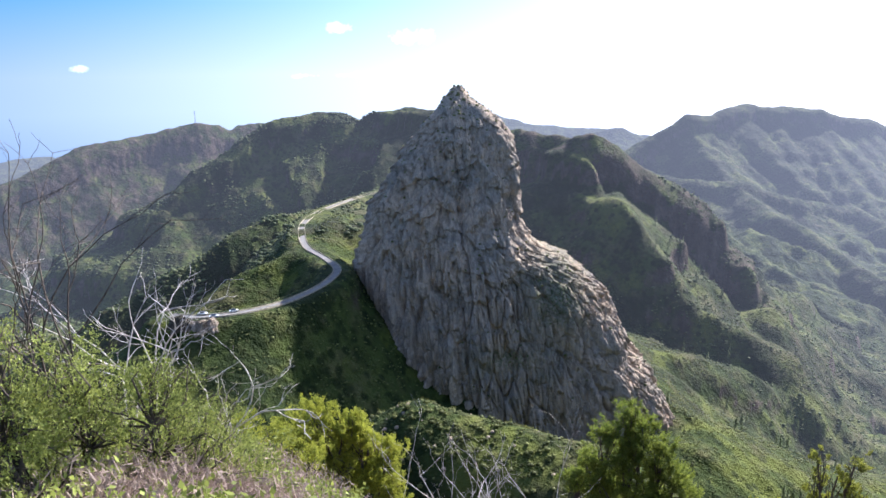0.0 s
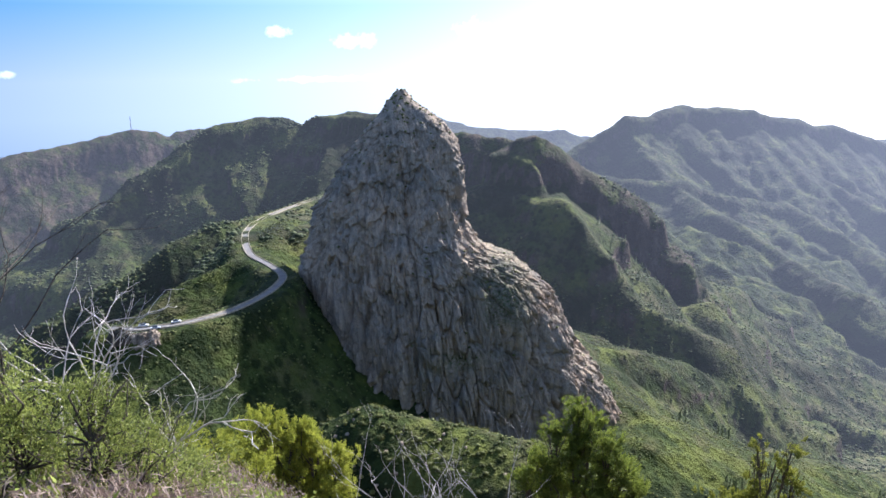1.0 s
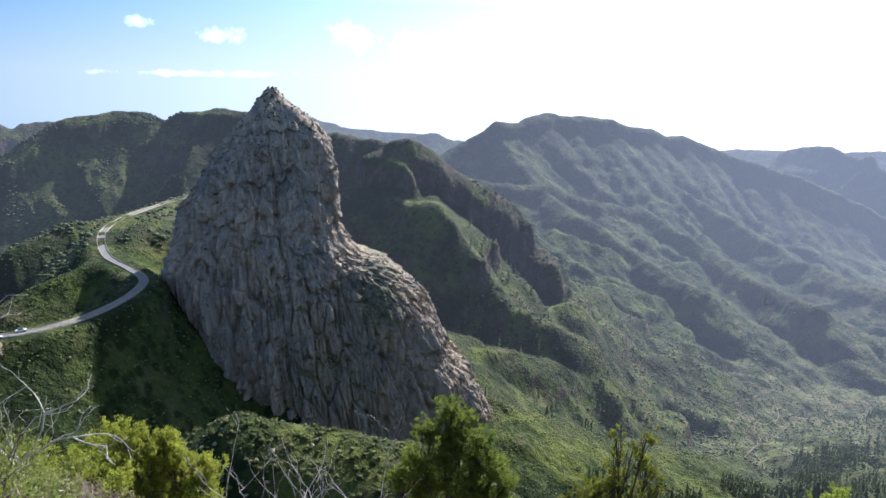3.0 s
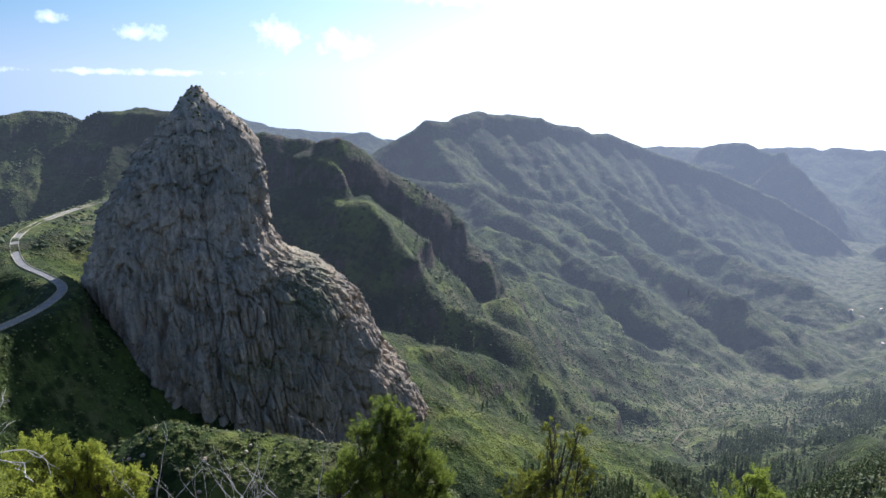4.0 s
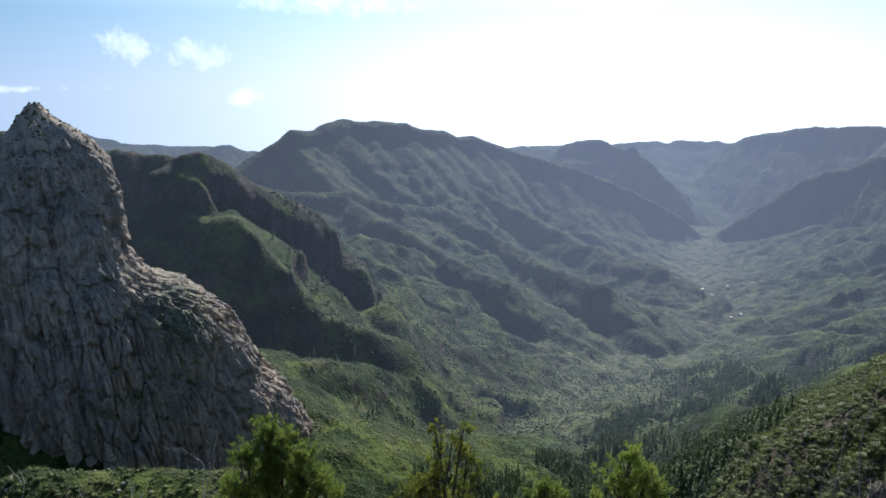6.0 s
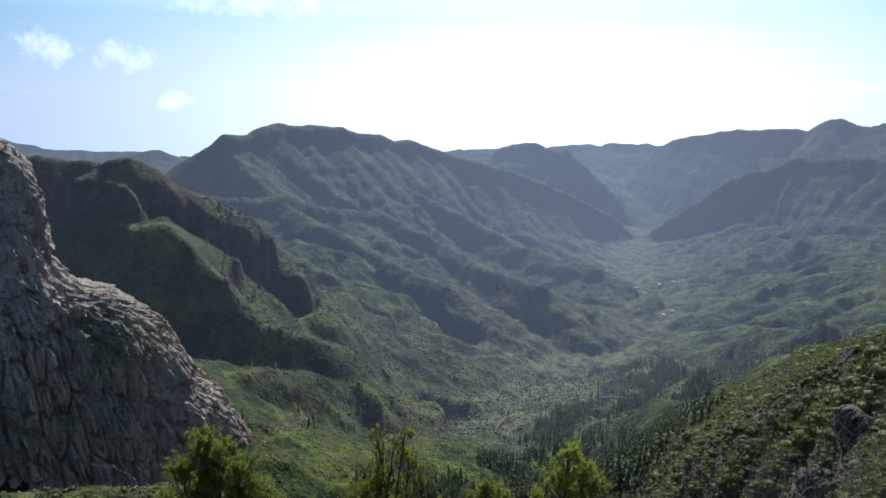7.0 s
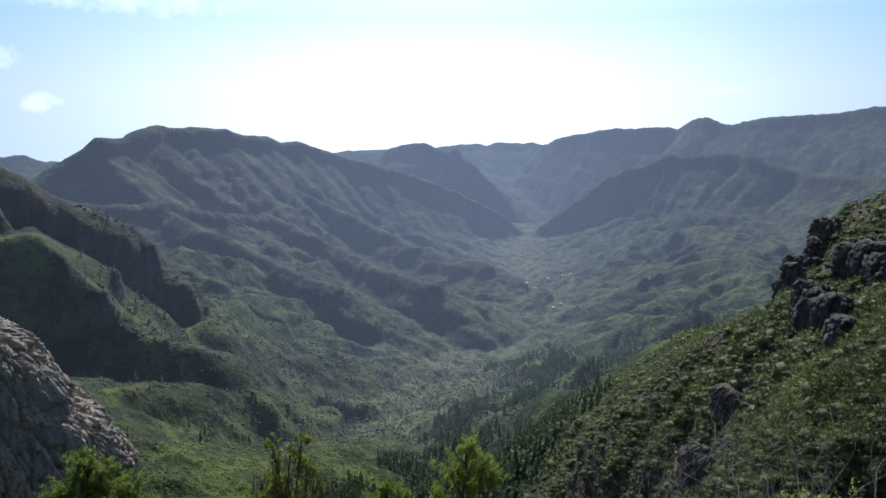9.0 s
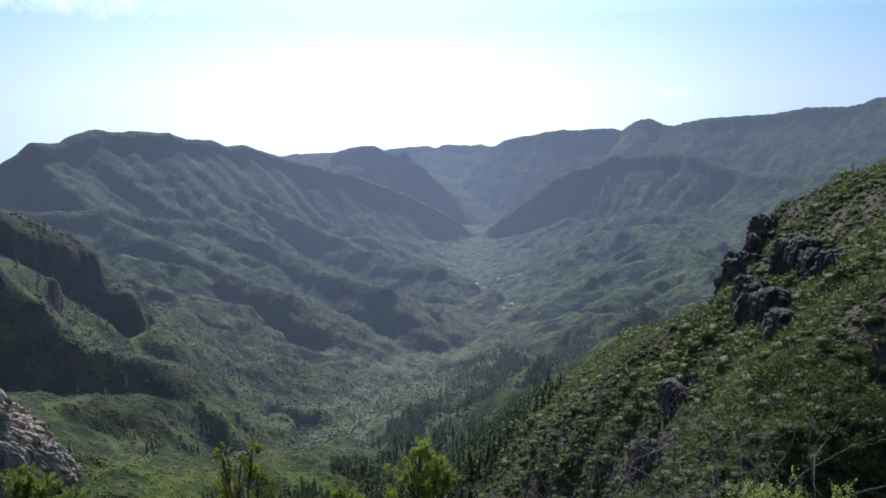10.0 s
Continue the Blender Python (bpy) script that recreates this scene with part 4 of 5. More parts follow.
def scatter(name, templates, places, sizes, rng, material, label, category, squash=None):
    """Many alike plants joined into one mesh."""
    all_v, all_f, start = [], [], 0
    pick = rng.randint(0, len(templates), len(places))
    turn = rng.uniform(0, 2 * math.pi, len(places))
    for k, (tv, tf) in enumerate(templates):
        m = pick == k
        if not m.any():
            continue
        c, s, q = np.cos(turn[m])[:, None], np.sin(turn[m])[:, None], sizes[m][:, None]
        x = (tv[None, :, 0] * c - tv[None, :, 1] * s) * q
        y = (tv[None, :, 0] * s + tv[None, :, 1] * c) * q
        z = tv[None, :, 2] * q * (1 if squash is None else squash[m][:, None])
        v = np.stack([x, y, z], -1) + places[m][:, None]
        f = tf[None] + (np.arange(m.sum()) * len(tv))[:, None, None] + start
        all_v.append(v.reshape(-1, 3))
        all_f.append(f.reshape(-1, tf.shape[1]))
        start += m.sum() * len(tv)
    ob = new(name, mesh_from(name, np.concatenate(all_v), np.concatenate(all_f)))
    ob.data.materials.append(material)
    flat = np.concatenate(all_v)
    flag_haze(ob.data, flat[:, 0], flat[:, 1])
    return tagged(ob, label, category, kind="stuff")


def sown(rng, count, az, reach, power=1.0):
    """Random places on the land between two bearings and two distances."""
    a = np.radians(rng.uniform(*az, count))
    r = reach[0] + (reach[1] - reach[0]) * rng.random(count) ** power
    x, y = np.sin(a) * r, np.cos(a) * r
    return np.stack([x, y, land_height(x, y)[0]], -1)


rng = np.random.RandomState(5)


def off_road(p, gap):
    return p[along(ROAD, p[:, 0], p[:, 1])[0] > gap]


def off_crag(p):
    return p[~((np.abs(p[:, 0] - 45) < 85) & (np.abs(p[:, 1] - 425) < 45) & (p[:, 2] > -215))]


# scrub on the slopes round the crag and beyond
spots = off_crag(off_road(sown(rng, 22000, (-36, 60), (240, 760), 0.85), 6))
patch = fbm(spots[:, 0] / 60, spots[:, 1] / 60, 3, 3)
spots = spots[patch + rng.normal(0, 0.15, len(spots)) - 0.3 * step(620, 700, spots[:, 1]) * step(-20, 40, spots[:, 0]) > 0.0]
scatter("slope_scrub", [blob(rng) for _ in range(6)], spots, rng.uniform(0.4, 1.0, len(spots)) * (0.55 + np.hypot(spots[:, 0], spots[:, 1]) / 900), rng, SLOPE_LEAF, "dark green low scrub covering the slopes", "scrub")
spots = sown(rng, 15000, (18, 84), (600, 1090), 0.9)
patch = fbm(spots[:, 0] / 90, spots[:, 1] / 90, 8, 3)
spots = spots[patch + rng.normal(0, 0.1, len(spots)) > -0.06]
scatter("valley_scrub", [blob(rng) for _ in range(5)], spots, rng.uniform(0.7, 1.9, len(spots)), rng, WOOD_LEAF, "dark green bushes dotted over the valley floor", "scrub")
# low brush on the ground before the crag
spots = off_crag(off_road(sown(rng, 9000, (-24, 40), (215, 520), 0.8), 7))
scatter("low_brush", [blob(rng, 0.35) for _ in range(6)], spots, rng.uniform(0.3, 0.9, len(spots)) ** 1.3, rng, SLOPE_LEAF, "low green brush on the ground below the crag", "brush")
# trees and bushes on the slopes across the valley
spots = sown(rng, 9000, (2, 84), (900, 1450), 0.9)
spots = spots[fbm(spots[:, 0] / 110, spots[:, 1] / 110, 28, 3) + rng.normal(0, 0.12, len(spots)) > 0.02]
scatter("far_scrub", [blob(rng, 0.3) for _ in range(5)], spots, rng.uniform(0.8, 2.0, len(spots)), rng, WOOD_LEAF, "dark bushes dotted over the far slopes", "scrub")
# trees dotted over the valley floor, some pointed, some round
spots = sown(rng, 6500, (17, 80), (620, 1250), 0.75)
floor_d = along(VALLEY, spots[:, 0], spots[:, 1])[0]
spots = spots[(floor_d < 330) & (fbm(spots[:, 0] / 75, spots[:, 1] / 75, 44, 3) + rng.normal(0, 0.14, len(spots)) > 0.06)]
tall = rng.random(len(spots)) < 0.35
scatter("valley_conifers", [conifer(rng)[1] for _ in range(4)], spots[tall], rng.uniform(4, 8, tall.sum()), rng, WOOD_LEAF, "dark slender conifers dotted over the valley floor", "conifers")
scatter("valley_trees", [blob(rng, 0.3) for _ in range(5)], spots[~tall], rng.uniform(1.2, 2.6, (~tall).sum()), rng, WOOD_LEAF, "round dark trees dotted over the valley floor", "trees")
# woodland on the far side of the saddle
spots = sown(rng, 9000, (-36, -5), (480, 1090), 0.9)
spots = spots[fbm(spots[:, 0] / 70, spots[:, 1] / 70, 18, 3) + rng.normal(0, 0.1, len(spots)) > -0.05]
spots = off_road(spots, 8)
scatter("hill_woodland", [blob(rng) for _ in range(5)], spots, rng.uniform(1.0, 2.6, len(spots)), rng, WOOD_LEAF, "dark green woodland on the hills behind the road", "woodland")
# thicket on the near hillside
spots = np.vstack([sown(rng, 3000, (46, 92), (9, 45), 0.7), sown(rng, 4500, (58, 92), (38, 100), 0.8), sown(rng, 3000, (62, 92), (26, 66), 0.8), sown(rng, 9500, (38, 86), (42, 300), 0.75), sown(rng, 4500, (40, 66), (55, 170), 0.8), sown(rng, 7000, (62, 90), (70, 175), 0.9)])
far_off = np.hypot(spots[:, 0], spots[:, 1])
spots = spots[(along(CRESTS["near_spur"][0], spots[:, 0], spots[:, 1])[0] < 42) | (np.hypot(spots[:, 0], spots[:, 1]) < 130) | (rng.random(len(spots)) < 0.35)]
far_off = np.hypot(spots[:, 0], spots[:, 1])
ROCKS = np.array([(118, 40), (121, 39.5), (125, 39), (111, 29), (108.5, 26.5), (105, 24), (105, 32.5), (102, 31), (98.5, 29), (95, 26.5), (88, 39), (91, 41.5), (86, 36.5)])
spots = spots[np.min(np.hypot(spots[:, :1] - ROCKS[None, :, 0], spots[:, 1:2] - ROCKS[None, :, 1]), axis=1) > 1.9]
far_off = np.hypot(spots[:, 0], spots[:, 1])
lush = step(-0.25, 0.3, fbm(spots[:, 0] / 14, spots[:, 1] / 14, 23, 3))
size = rng.uniform(0.35, 1.15, len(spots)) * np.where(rng.random(len(spots)) < 0.15, 1.5, 0.9) * (0.6 + 0.9 * lush) * np.minimum(0.55 + far_off / 260, 0.18 + far_off / 55)
close = far_off < 85
scatter("hillside_scrub", [leaf_ball(rng, 70, 0.17) for _ in range(8)], spots[close], size[close], rng, HILL_LEAF, "thick green scrub on the near hillside", "scrub")
scatter("hillside_scrub", [leaf_ball(rng, 36, 0.20) for _ in range(8)], spots[~close], size[~close], rng, HILL_LEAF, "thick dark green scrub on the rocky spur", "scrub")

# scrub and pale stones on the knoll below the crag
spots = sown(rng, 2600, (-12, 22), (150, 300), 0.9)
spots = spots[along(CRESTS["fore_knoll"][0], spots[:, 0], spots[:, 1])[0] < 55]
spots = spots[fbm(spots[:, 0] / 16, spots[:, 1] / 16, 66, 3) + rng.normal(0, 0.15, len(spots)) > -0.08]
scatter("knoll_scrub", [leaf_ball(rng, 36, 0.20) for _ in range(6)], spots, rng.uniform(0.6, 1.7, len(spots)), rng, HILL_LEAF, "rounded green shrubs on the knoll below the crag", "scrub")


def stone(rng):
    """A weathered stone, 1 across, half sunk."""
    bm = bmesh.new()
    bmesh.ops.create_icosphere(bm, subdivisions=2, radius=0.5)
    for v in bm.verts:
        v.co *= 0.8 + 0.4 * noise.noise(v.co * 2.2 + Vector(rng.uniform(0, 50, 3)))
        v.co.z *= 0.65
    me = bpy.data.meshes.new("boulder")
    bm.to_mesh(me)
    bm.free()
    me.materials.append(CRAG)
    return me


stones = [stone(rng) for _ in range(4)]
spots = sown(rng, 90, (-8, 14), (190, 262), 1.0)
spots = spots[along(CRESTS["fore_knoll"][0], spots[:, 0], spots[:, 1])[0] < 30][:40]
for k, p in enumerate(spots):
    boulder = new("boulder", stones[k % 4])
    boulder.location, boulder.rotation_euler = p, (0, 0, rng.uniform(0, 6.28))
    size = rng.uniform(0.8, 2.4)
    boulder.scale = (size, size * rng.uniform(0.7, 1.0), size)
    tagged(boulder, "pale grey boulder among the shrubs on the knoll", "boulder", "boulders on the knoll")

# pines on the valley side
pine_shapes = [conifer(rng) for _ in range(4)]
spots = sown(rng, 34000, (28, 72), (150, 1150), 0.8)
d_axis, side_axis = along(VALLEY, spots[:, 0], spots[:, 1])[:2]
d_spur, side_spur, run_spur = along(CRESTS["near_spur"][0], spots[:, 0], spots[:, 1])[:3]
patch = fbm(spots[:, 0] / 80, spots[:, 1] / 80, 12, 3) + rng.normal(0, 0.10, len(spots)) + 0.14 * (d_spur < 170)
spots = spots[(patch > 0.13) & (side_axis < 0) & (d_axis > 60) & (d_axis < 420) & (run_spur > 122) & (d_spur > 32)]
few = sown(rng, 70, (17, 32), (420, 800), 1.0)
spots = np.vstack([spots, few[fbm(few[:, 0] / 40, few[:, 1] / 40, 14, 2) > 0.0]])
near_first = spots[np.argsort(np.hypot(spots[:, 0], spots[:, 1]))]
sizes = rng.uniform(5, 10, len(near_first)) * (0.75 + 0.5 * step(200, 600, np.hypot(near_first[:, 0], near_first[:, 1])))

pine_crowns = [mesh_from("crown", v, f) for _, (v, f) in pine_shapes]
pine_trunks = [mesh_from("trunk", v, f) for (v, f), _ in pine_shapes]
for p, s in zip(near_first[:160], sizes[:160]):
    k = rng.randint(0, 4)
    pine = new("pine_tree")
    pine.location = p
    pine.scale = (s, s, s)
    pine.rotation_euler = (0, 0, rng.uniform(0, 6.28))
    part("trunk", pine_trunks[k], BARK, pine)
    part("crown", pine_crowns[k], PINE_LEAF, pine, "dark green pointed crown")
    tagged(pine, "slender dark green pine on the valley slope", "pine tree", "pines on the valley slope")
scatter("pine_wood", [t[1] for t in pine_shapes], near_first[160:], sizes[160:], rng, PINE_LEAF, "dark pine wood on the valley side", "pine wood")


# ---- the near bushes ----
def crown_bush(name, label, az, r, lobes, seed, leaf, tufts_each=170, count=58, reach=0.17, length=0.058, width=0.011, stems=7, bark=None, category="shrub", group="", fill=0.25, thick=1.0):
    """A bush whose crown is made of rounded lobes. Each lobe: offset across the view, elevation in degrees, radius in metres."""
    rng = np.random.RandomState(seed)
    base = at(az, r)
    across = np.array([math.cos(radians(az)), -math.sin(radians(az)), 0])
    centres = [across * dx + [0, 0, math.tan(radians(el)) * r - base.z] for dx, el, _ in lobes]
    depth = np.array([math.sin(radians(az)), math.cos(radians(az)), 0])
    tips, rows = [], []
    for c, (dx, el, rad) in zip(centres, lobes):
        c = c + depth * rng.normal(0, rad * 0.3)
        # the lobe's leaves stand in rounded clumps with dark gaps between them
        total = max(9, int(tufts_each * (rad / 0.6) ** 2))
        clumps = [(unit(rng.normal(0, 1, 3) + [0, 0, 0.45]), rng.uniform(0.72, 1.12)) for _ in range(max(4, total // 8))]
        for _ in range(total):
            d, q = clumps[rng.randint(0, len(clumps))]
            if rng.random() < fill:
                d, q = unit(rng.normal(0, 1, 3)), rng.uniform(0.2, 0.7)
            place = c + d * rad * q + rng.normal(0, 0.085 + 0.05 * rad, 3)
            tips.append((place, unit(d * 0.9 + [0, 0, 0.45] + rng.normal(0, 0.3, 3))))
        # a limb from the root into the lobe, and boughs out of it
        foot = np.array([rng.normal(0, 0.15), rng.normal(0, 0.15), -0.2])
        knee = foot * 0.5 + c * 0.45 + rng.normal(0, 0.15, 3)
        rows += [(foot, knee, 0.06 * thick, 0.045 * thick), (knee, c, 0.045 * thick, 0.03 * thick)]
        for _ in range(int(stems * rad / 0.5)):
            t = tips[-1 - rng.randint(0, 8)][0] if rng.random() < 0.3 else c + unit(rng.normal(0, 1, 3) + [0, 0, 0.4]) * rad * 0.9
            mid = (knee * 0.3 + c * 0.7) * 0.5 + t * 0.5 + rng.normal(0, 0.08, 3)
            rows += [(c * 0.7 + knee * 0.3, mid, 0.022 * thick, 0.014 * thick), (mid, t, 0.014 * thick, 0.006 * thick)]
    root = new(name)
    root.location = base
    part("trunk", smooth(mesh_from("trunk", *tubes(rows))), bark or BARK, root, "dark forking woody trunk")
    part("foliage", mesh_from("foliage", *tufts(rng, tips, count, reach, length, width, 0.75)), leaf, root, "dense fine needle-like leaves")
    return tagged(root, label, category, group)


crown_bush("heath_bush", "tall rounded green heath bush with sunlit tips", 16.0, 16.0,
           [(-0.15, -26.6, 0.36), (0.25, -27.5, 0.38), (-0.5, -28.0, 0.36), (0.1, -28.6, 0.45), (0.75, -28.9, 0.36), (-0.15, -29.8, 0.5), (0.6, -30.4, 0.45), (1.15, -30.6, 0.36), (-1.05, -30.2, 0.38), (-0.7, -31.0, 0.42), (-1.35, -31.6, 0.36), (1.35, -32.0, 0.38), (0.3, -32.0, 0.6), (-0.6, -32.8, 0.6), (0.9, -33.0, 0.5)], 11, HEATH, 190)
crown_bush("golden_heath_bush", "rounded heath bush with golden yellow-green tips", -9.6, 15.0,
           [(-0.45, -26.6, 0.46), (-0.95, -27.7, 0.46), (0.1, -27.6, 0.46), (0.55, -27.5, 0.42), (0.1, -28.8, 0.6), (1.15, -30.2, 0.45), (0.7, -29.4, 0.5), (-0.6, -29.6, 0.6), (0.2, -31.6, 0.7), (1.1, -32.2, 0.55), (-0.8, -32.2, 0.6)], 12, OLIVE, 160)
crown_bush("sparse_heath_bush", "thin heath bush with bare branches and yellow tips", 31.4, 15.0,
           [(0.33, -26.9, 0.16), (-0.35, -27.0, 0.15), (0.05, -28.1, 0.14), (0.38, -29.3, 0.30), (-0.3, -28.6, 0.16), (-0.35, -30.8, 0.36), (-0.75, -31.4, 0.34), (0.65, -30.4, 0.18), (0.1, -32.3, 0.5), (-1.0, -32.8, 0.45), (0.9, -33.4, 0.4)], 13, SPARSE, 190, 46, 0.11, 0.055, 0.012, stems=20, thick=0.55)
crown_bush("small_heath_bush", "small dark heath bush with bright tips", 47.0, 16.0,
           [(-0.05, -28.7, 0.34), (-0.3, -29.6, 0.36), (0.35, -29.9, 0.36), (0.55, -30.6, 0.26), (0, -31.2, 0.42), (-0.75, -32.2, 0.3)], 14, HEATH, 150)
crown_bush("low_heath_bush", "low green heath bush with bright tips", 39.8, 14.0, [(0, -31.2, 0.22), (0.25, -31.9, 0.25), (-0.25, -32.4, 0.3)], 15, HEATH)

# shrubs on the bank
crown_bush("broom_shrub", "large bright green shrub with dark upright stems", -29.5, 5.5,
           [(-1.15, -15.6, 0.30), (-0.75, -16.6, 0.34), (-1.2, -18.0, 0.34), (-0.4, -19.0, 0.32), (0.05, -21.5, 0.34), (0.50, -23.8, 0.34), (-0.5, -22.5, 0.42), (0.1, -25.2, 0.45), (-1.0, -20.5, 0.40), (-0.9, -26.0, 0.5), (0.55, -27.2, 0.4), (-0.3, -28.5, 0.5), (0.9, -29.0, 0.4)],
           21, BROOM, 230, 40, 0.15, 0.030, 0.0055, 34, fill=0.15, thick=0.5)
crown_bush("broom_shrub", "bright green rounded shrub on the bank", -20.8, 6.5,
           [(-0.55, -25.6, 0.36), (-0.05, -26.6, 0.36), (0.35, -28.2, 0.36), (-0.3, -28.6, 0.45), (0.2, -30.3, 0.45), (-0.7, -30.3, 0.45)],
           22, BROOM, 170, 40, 0.15, 0.032, 0.006, 30, fill=0.15, thick=0.45)
crown_bush("yellow_shrub", "yellow-green shrub behind the bank", -15.5, 11.0,
           [(-0.3, -27.2, 0.35), (0.25, -28.3, 0.4), (0.7, -29.6, 0.35), (-0.2, -29.8, 0.45)], 23, OLIVE, 110, 50, 0.2, 0.05, 0.009, 8, thick=0.5)
dead_bush("dead_shrub", "leafless shrub of bleached white branches", at(-24.0, 7.6), 2.4, 0.7, 31, 3, 4, 0.016, twist=0.17)
dead_bush("dead_shrub", "leafless shrub of bleached white branches", at(-26.2, 7.2), 2.2, 0.5, 38, 2, 3, 0.013, twist=0.17)
dead_bush("dead_shrub", "tall leafless dark brown shrub above the bank", at(-30.5, 7.0), 3.0, 0.8, 36, 8, 4, 0.016, twist=0.14, wood=BARK)
dead_bush("dead_shrub", "leafless shrub of twisted white branches", at(-17.3, 8.2), 1.9, 0.9, 33, 3, 4, 0.020, twist=0.22)
rngb = np.random.RandomState(71)
bank = np.vstack([sown(rngb, 1500, (-40, 3), (1.8, 10.5), 1.0), sown(rngb, 500, (-27, -6), (2.2, 5.5), 1.0)])
mood = fbm(bank[:, 0] / 1.4, bank[:, 1] / 1.4, 5, 3) + rngb.normal(0, 0.10, len(bank)) + 0.05 * (bank[:, 0] + 2) + 0.26 * step(6.5, 4.5, np.hypot(bank[:, 0], bank[:, 1]))
green_bank, dry_bank = bank[mood < 0.0], bank[mood >= 0.0]


def sprig(rng, count, long, wide):
    """A small upright shrub of fine leafy shoots, 1 across."""
    shoots = [(unit(rng.normal(0, 1, 3) * [1, 1, 0.5] + [0, 0, 0.5]) * rng.uniform(0.5, 1.0), unit(rng.normal(0, 0.5, 3) + [0, 0, 0.8])) for _ in range(count)]
    return tufts(rng, shoots, 6, 0.38, long, wide, 0.7)


scatter("bank_scrub", [sprig(rngb, 44, 0.12, 0.030) for _ in range(5)], green_bank, rngb.uniform(0.28, 0.55, len(green_bank)), rngb, BROOM, "bright green low scrub covering the bank", "scrub")
scatter("dry_brush", [sprig(rngb, 30, 0.22, 0.011) for _ in range(5)], dry_bank, rngb.uniform(0.25, 0.5, len(dry_bank)), rngb, DRY, "dry brown heath twigs on the bank", "dry brush")

# ---- dead twigs along the edge ----
for az, r, h, w, sd, st in ((2.5, 9.0, 3.3, 1.6, 41, 6), (6.0, 9.5, 3.4, 1.5, 42, 6), (60.0, 9.0, 4.3, 1.5, 43, 6), (65.0, 8.5, 4.4, 1.8, 44, 7), (69.5, 9.0, 4.9, 1.4, 45, 6), (74.5, 8.6, 4.3, 1.6, 46, 6), (79.0, 9.0, 3.9, 1.5, 47, 5)):
    dead_bush("dead_shrub", "thin leafless brown twigs of a dead shrub" if az > 50 else "thin leafless grey twigs of a dead shrub", at(az, r), h + (0.4 if az > 50 else 0), w, sd, max(3, st - 2), 4, 0.013, "dead twigs on the edge", twist=0.2, wood=TWIG if az > 50 else None)

crown_bush("green_shrub", "low bright green shrub on the edge of the slope", 77.5, 9.0,
           [(-0.6, -29.6, 0.26), (0.0, -29.2, 0.28), (0.6, -28.8, 0.3), (1.2, -28.4, 0.34), (0.4, -31.0, 0.5), (-0.4, -31.5, 0.5), (1.1, -30.6, 0.5)], 24, BROOM, 120, 30, 0.16, 0.045, 0.010, 12, thick=0.5)

# ---- the mast on the ridge ----
def lattice_mast(base, height):
    root = new("antenna_mast")
    root.location = base
    corners = [(0.9 * math.cos(a), 0.9 * math.sin(a)) for a in (0.5, 2.6, 4.7)]
    for x, y in corners:
        part("mast_leg", mesh_from("mast_leg", *tubes([(np.array([x, y, -1.0]), np.array([x * 0.25, y * 0.25, height]), 0.22, 0.14)], 6)), STEEL, root)
    rows = []
    for k in range(9):
        z0, z1 = height * k / 9, height * (k + 1) / 9
        f0, f1 = 1 - 0.75 * k / 9, 1 - 0.75 * (k + 1) / 9
        for (ax, ay), (bx, by) in zip(corners, corners[1:] + corners[:1]):
            rows.append((np.array([ax * f0, ay * f0, z0]), np.array([bx * f1, by * f1, z1]), 0.09, 0.09))
    part("bracing", mesh_from("bracing", *tubes(rows, 4)), STEEL, root)
    for z in (0.55, 0.72, 0.9):
        dish = mesh_from("dish", *tubes([(np.array([0.5, -0.7, height * z]), np.array([0.6, -1.2, height * z]), 0.3, 0.9)], 12))
        part("dish", dish, WHITE, root, "white antenna dish")
    return tagged(root, "thin grey lattice antenna mast on the ridge top", "antenna mast")


STEEL, _n, _l, _b = shader("galvanised_steel", 0.5, 0.5)
_b.inputs["Base Color"].default_value = (0.32, 0.32, 0.33, 1)
_b.inputs["Metallic"].default_value = 0.6


def plaster(name, a, b_):
    m, n, l, b = shader(name, 0.9, 0.2)
    pos, _ = stretched(n, l, 0.7, 0.7, 0.7)
    t = texture(n, l, 1.0, 5, 0.6, pos)
    l.new(ramp(n, l, t.outputs[0], [(0.3, a), (0.7, b_)]), b.inputs["Base Color"])
    return m


WHITE = plaster("white_paint", (0.66, 0.65, 0.62), (0.82, 0.81, 0.78))
TILE = plaster("clay_roof", (0.40, 0.30, 0.24), (0.55, 0.45, 0.38))
DARK_GLASS, _n, _l, _b = shader("window_glass", 0.1, 0.5)
_b.inputs["Base Color"].default_value = (0.03, 0.035, 0.04, 1)
lattice_mast((-482, 1420, ground_at(-482, 1420)), 24.0)


def box(w, d, h, z=0.0, x=0.0, y=0.0, bevel=0.0):
    bm = bmesh.new()
    bmesh.ops.create_cube(bm, size=1)
    bmesh.ops.scale(bm, vec=(w, d, h), verts=bm.verts)
    bmesh.ops.translate(bm, vec=(x, y, z + h / 2), verts=bm.verts)
    if bevel:
        bmesh.ops.bevel(bm, geom=bm.edges, offset=bevel, segments=2, affect="EDGES")
    return bm


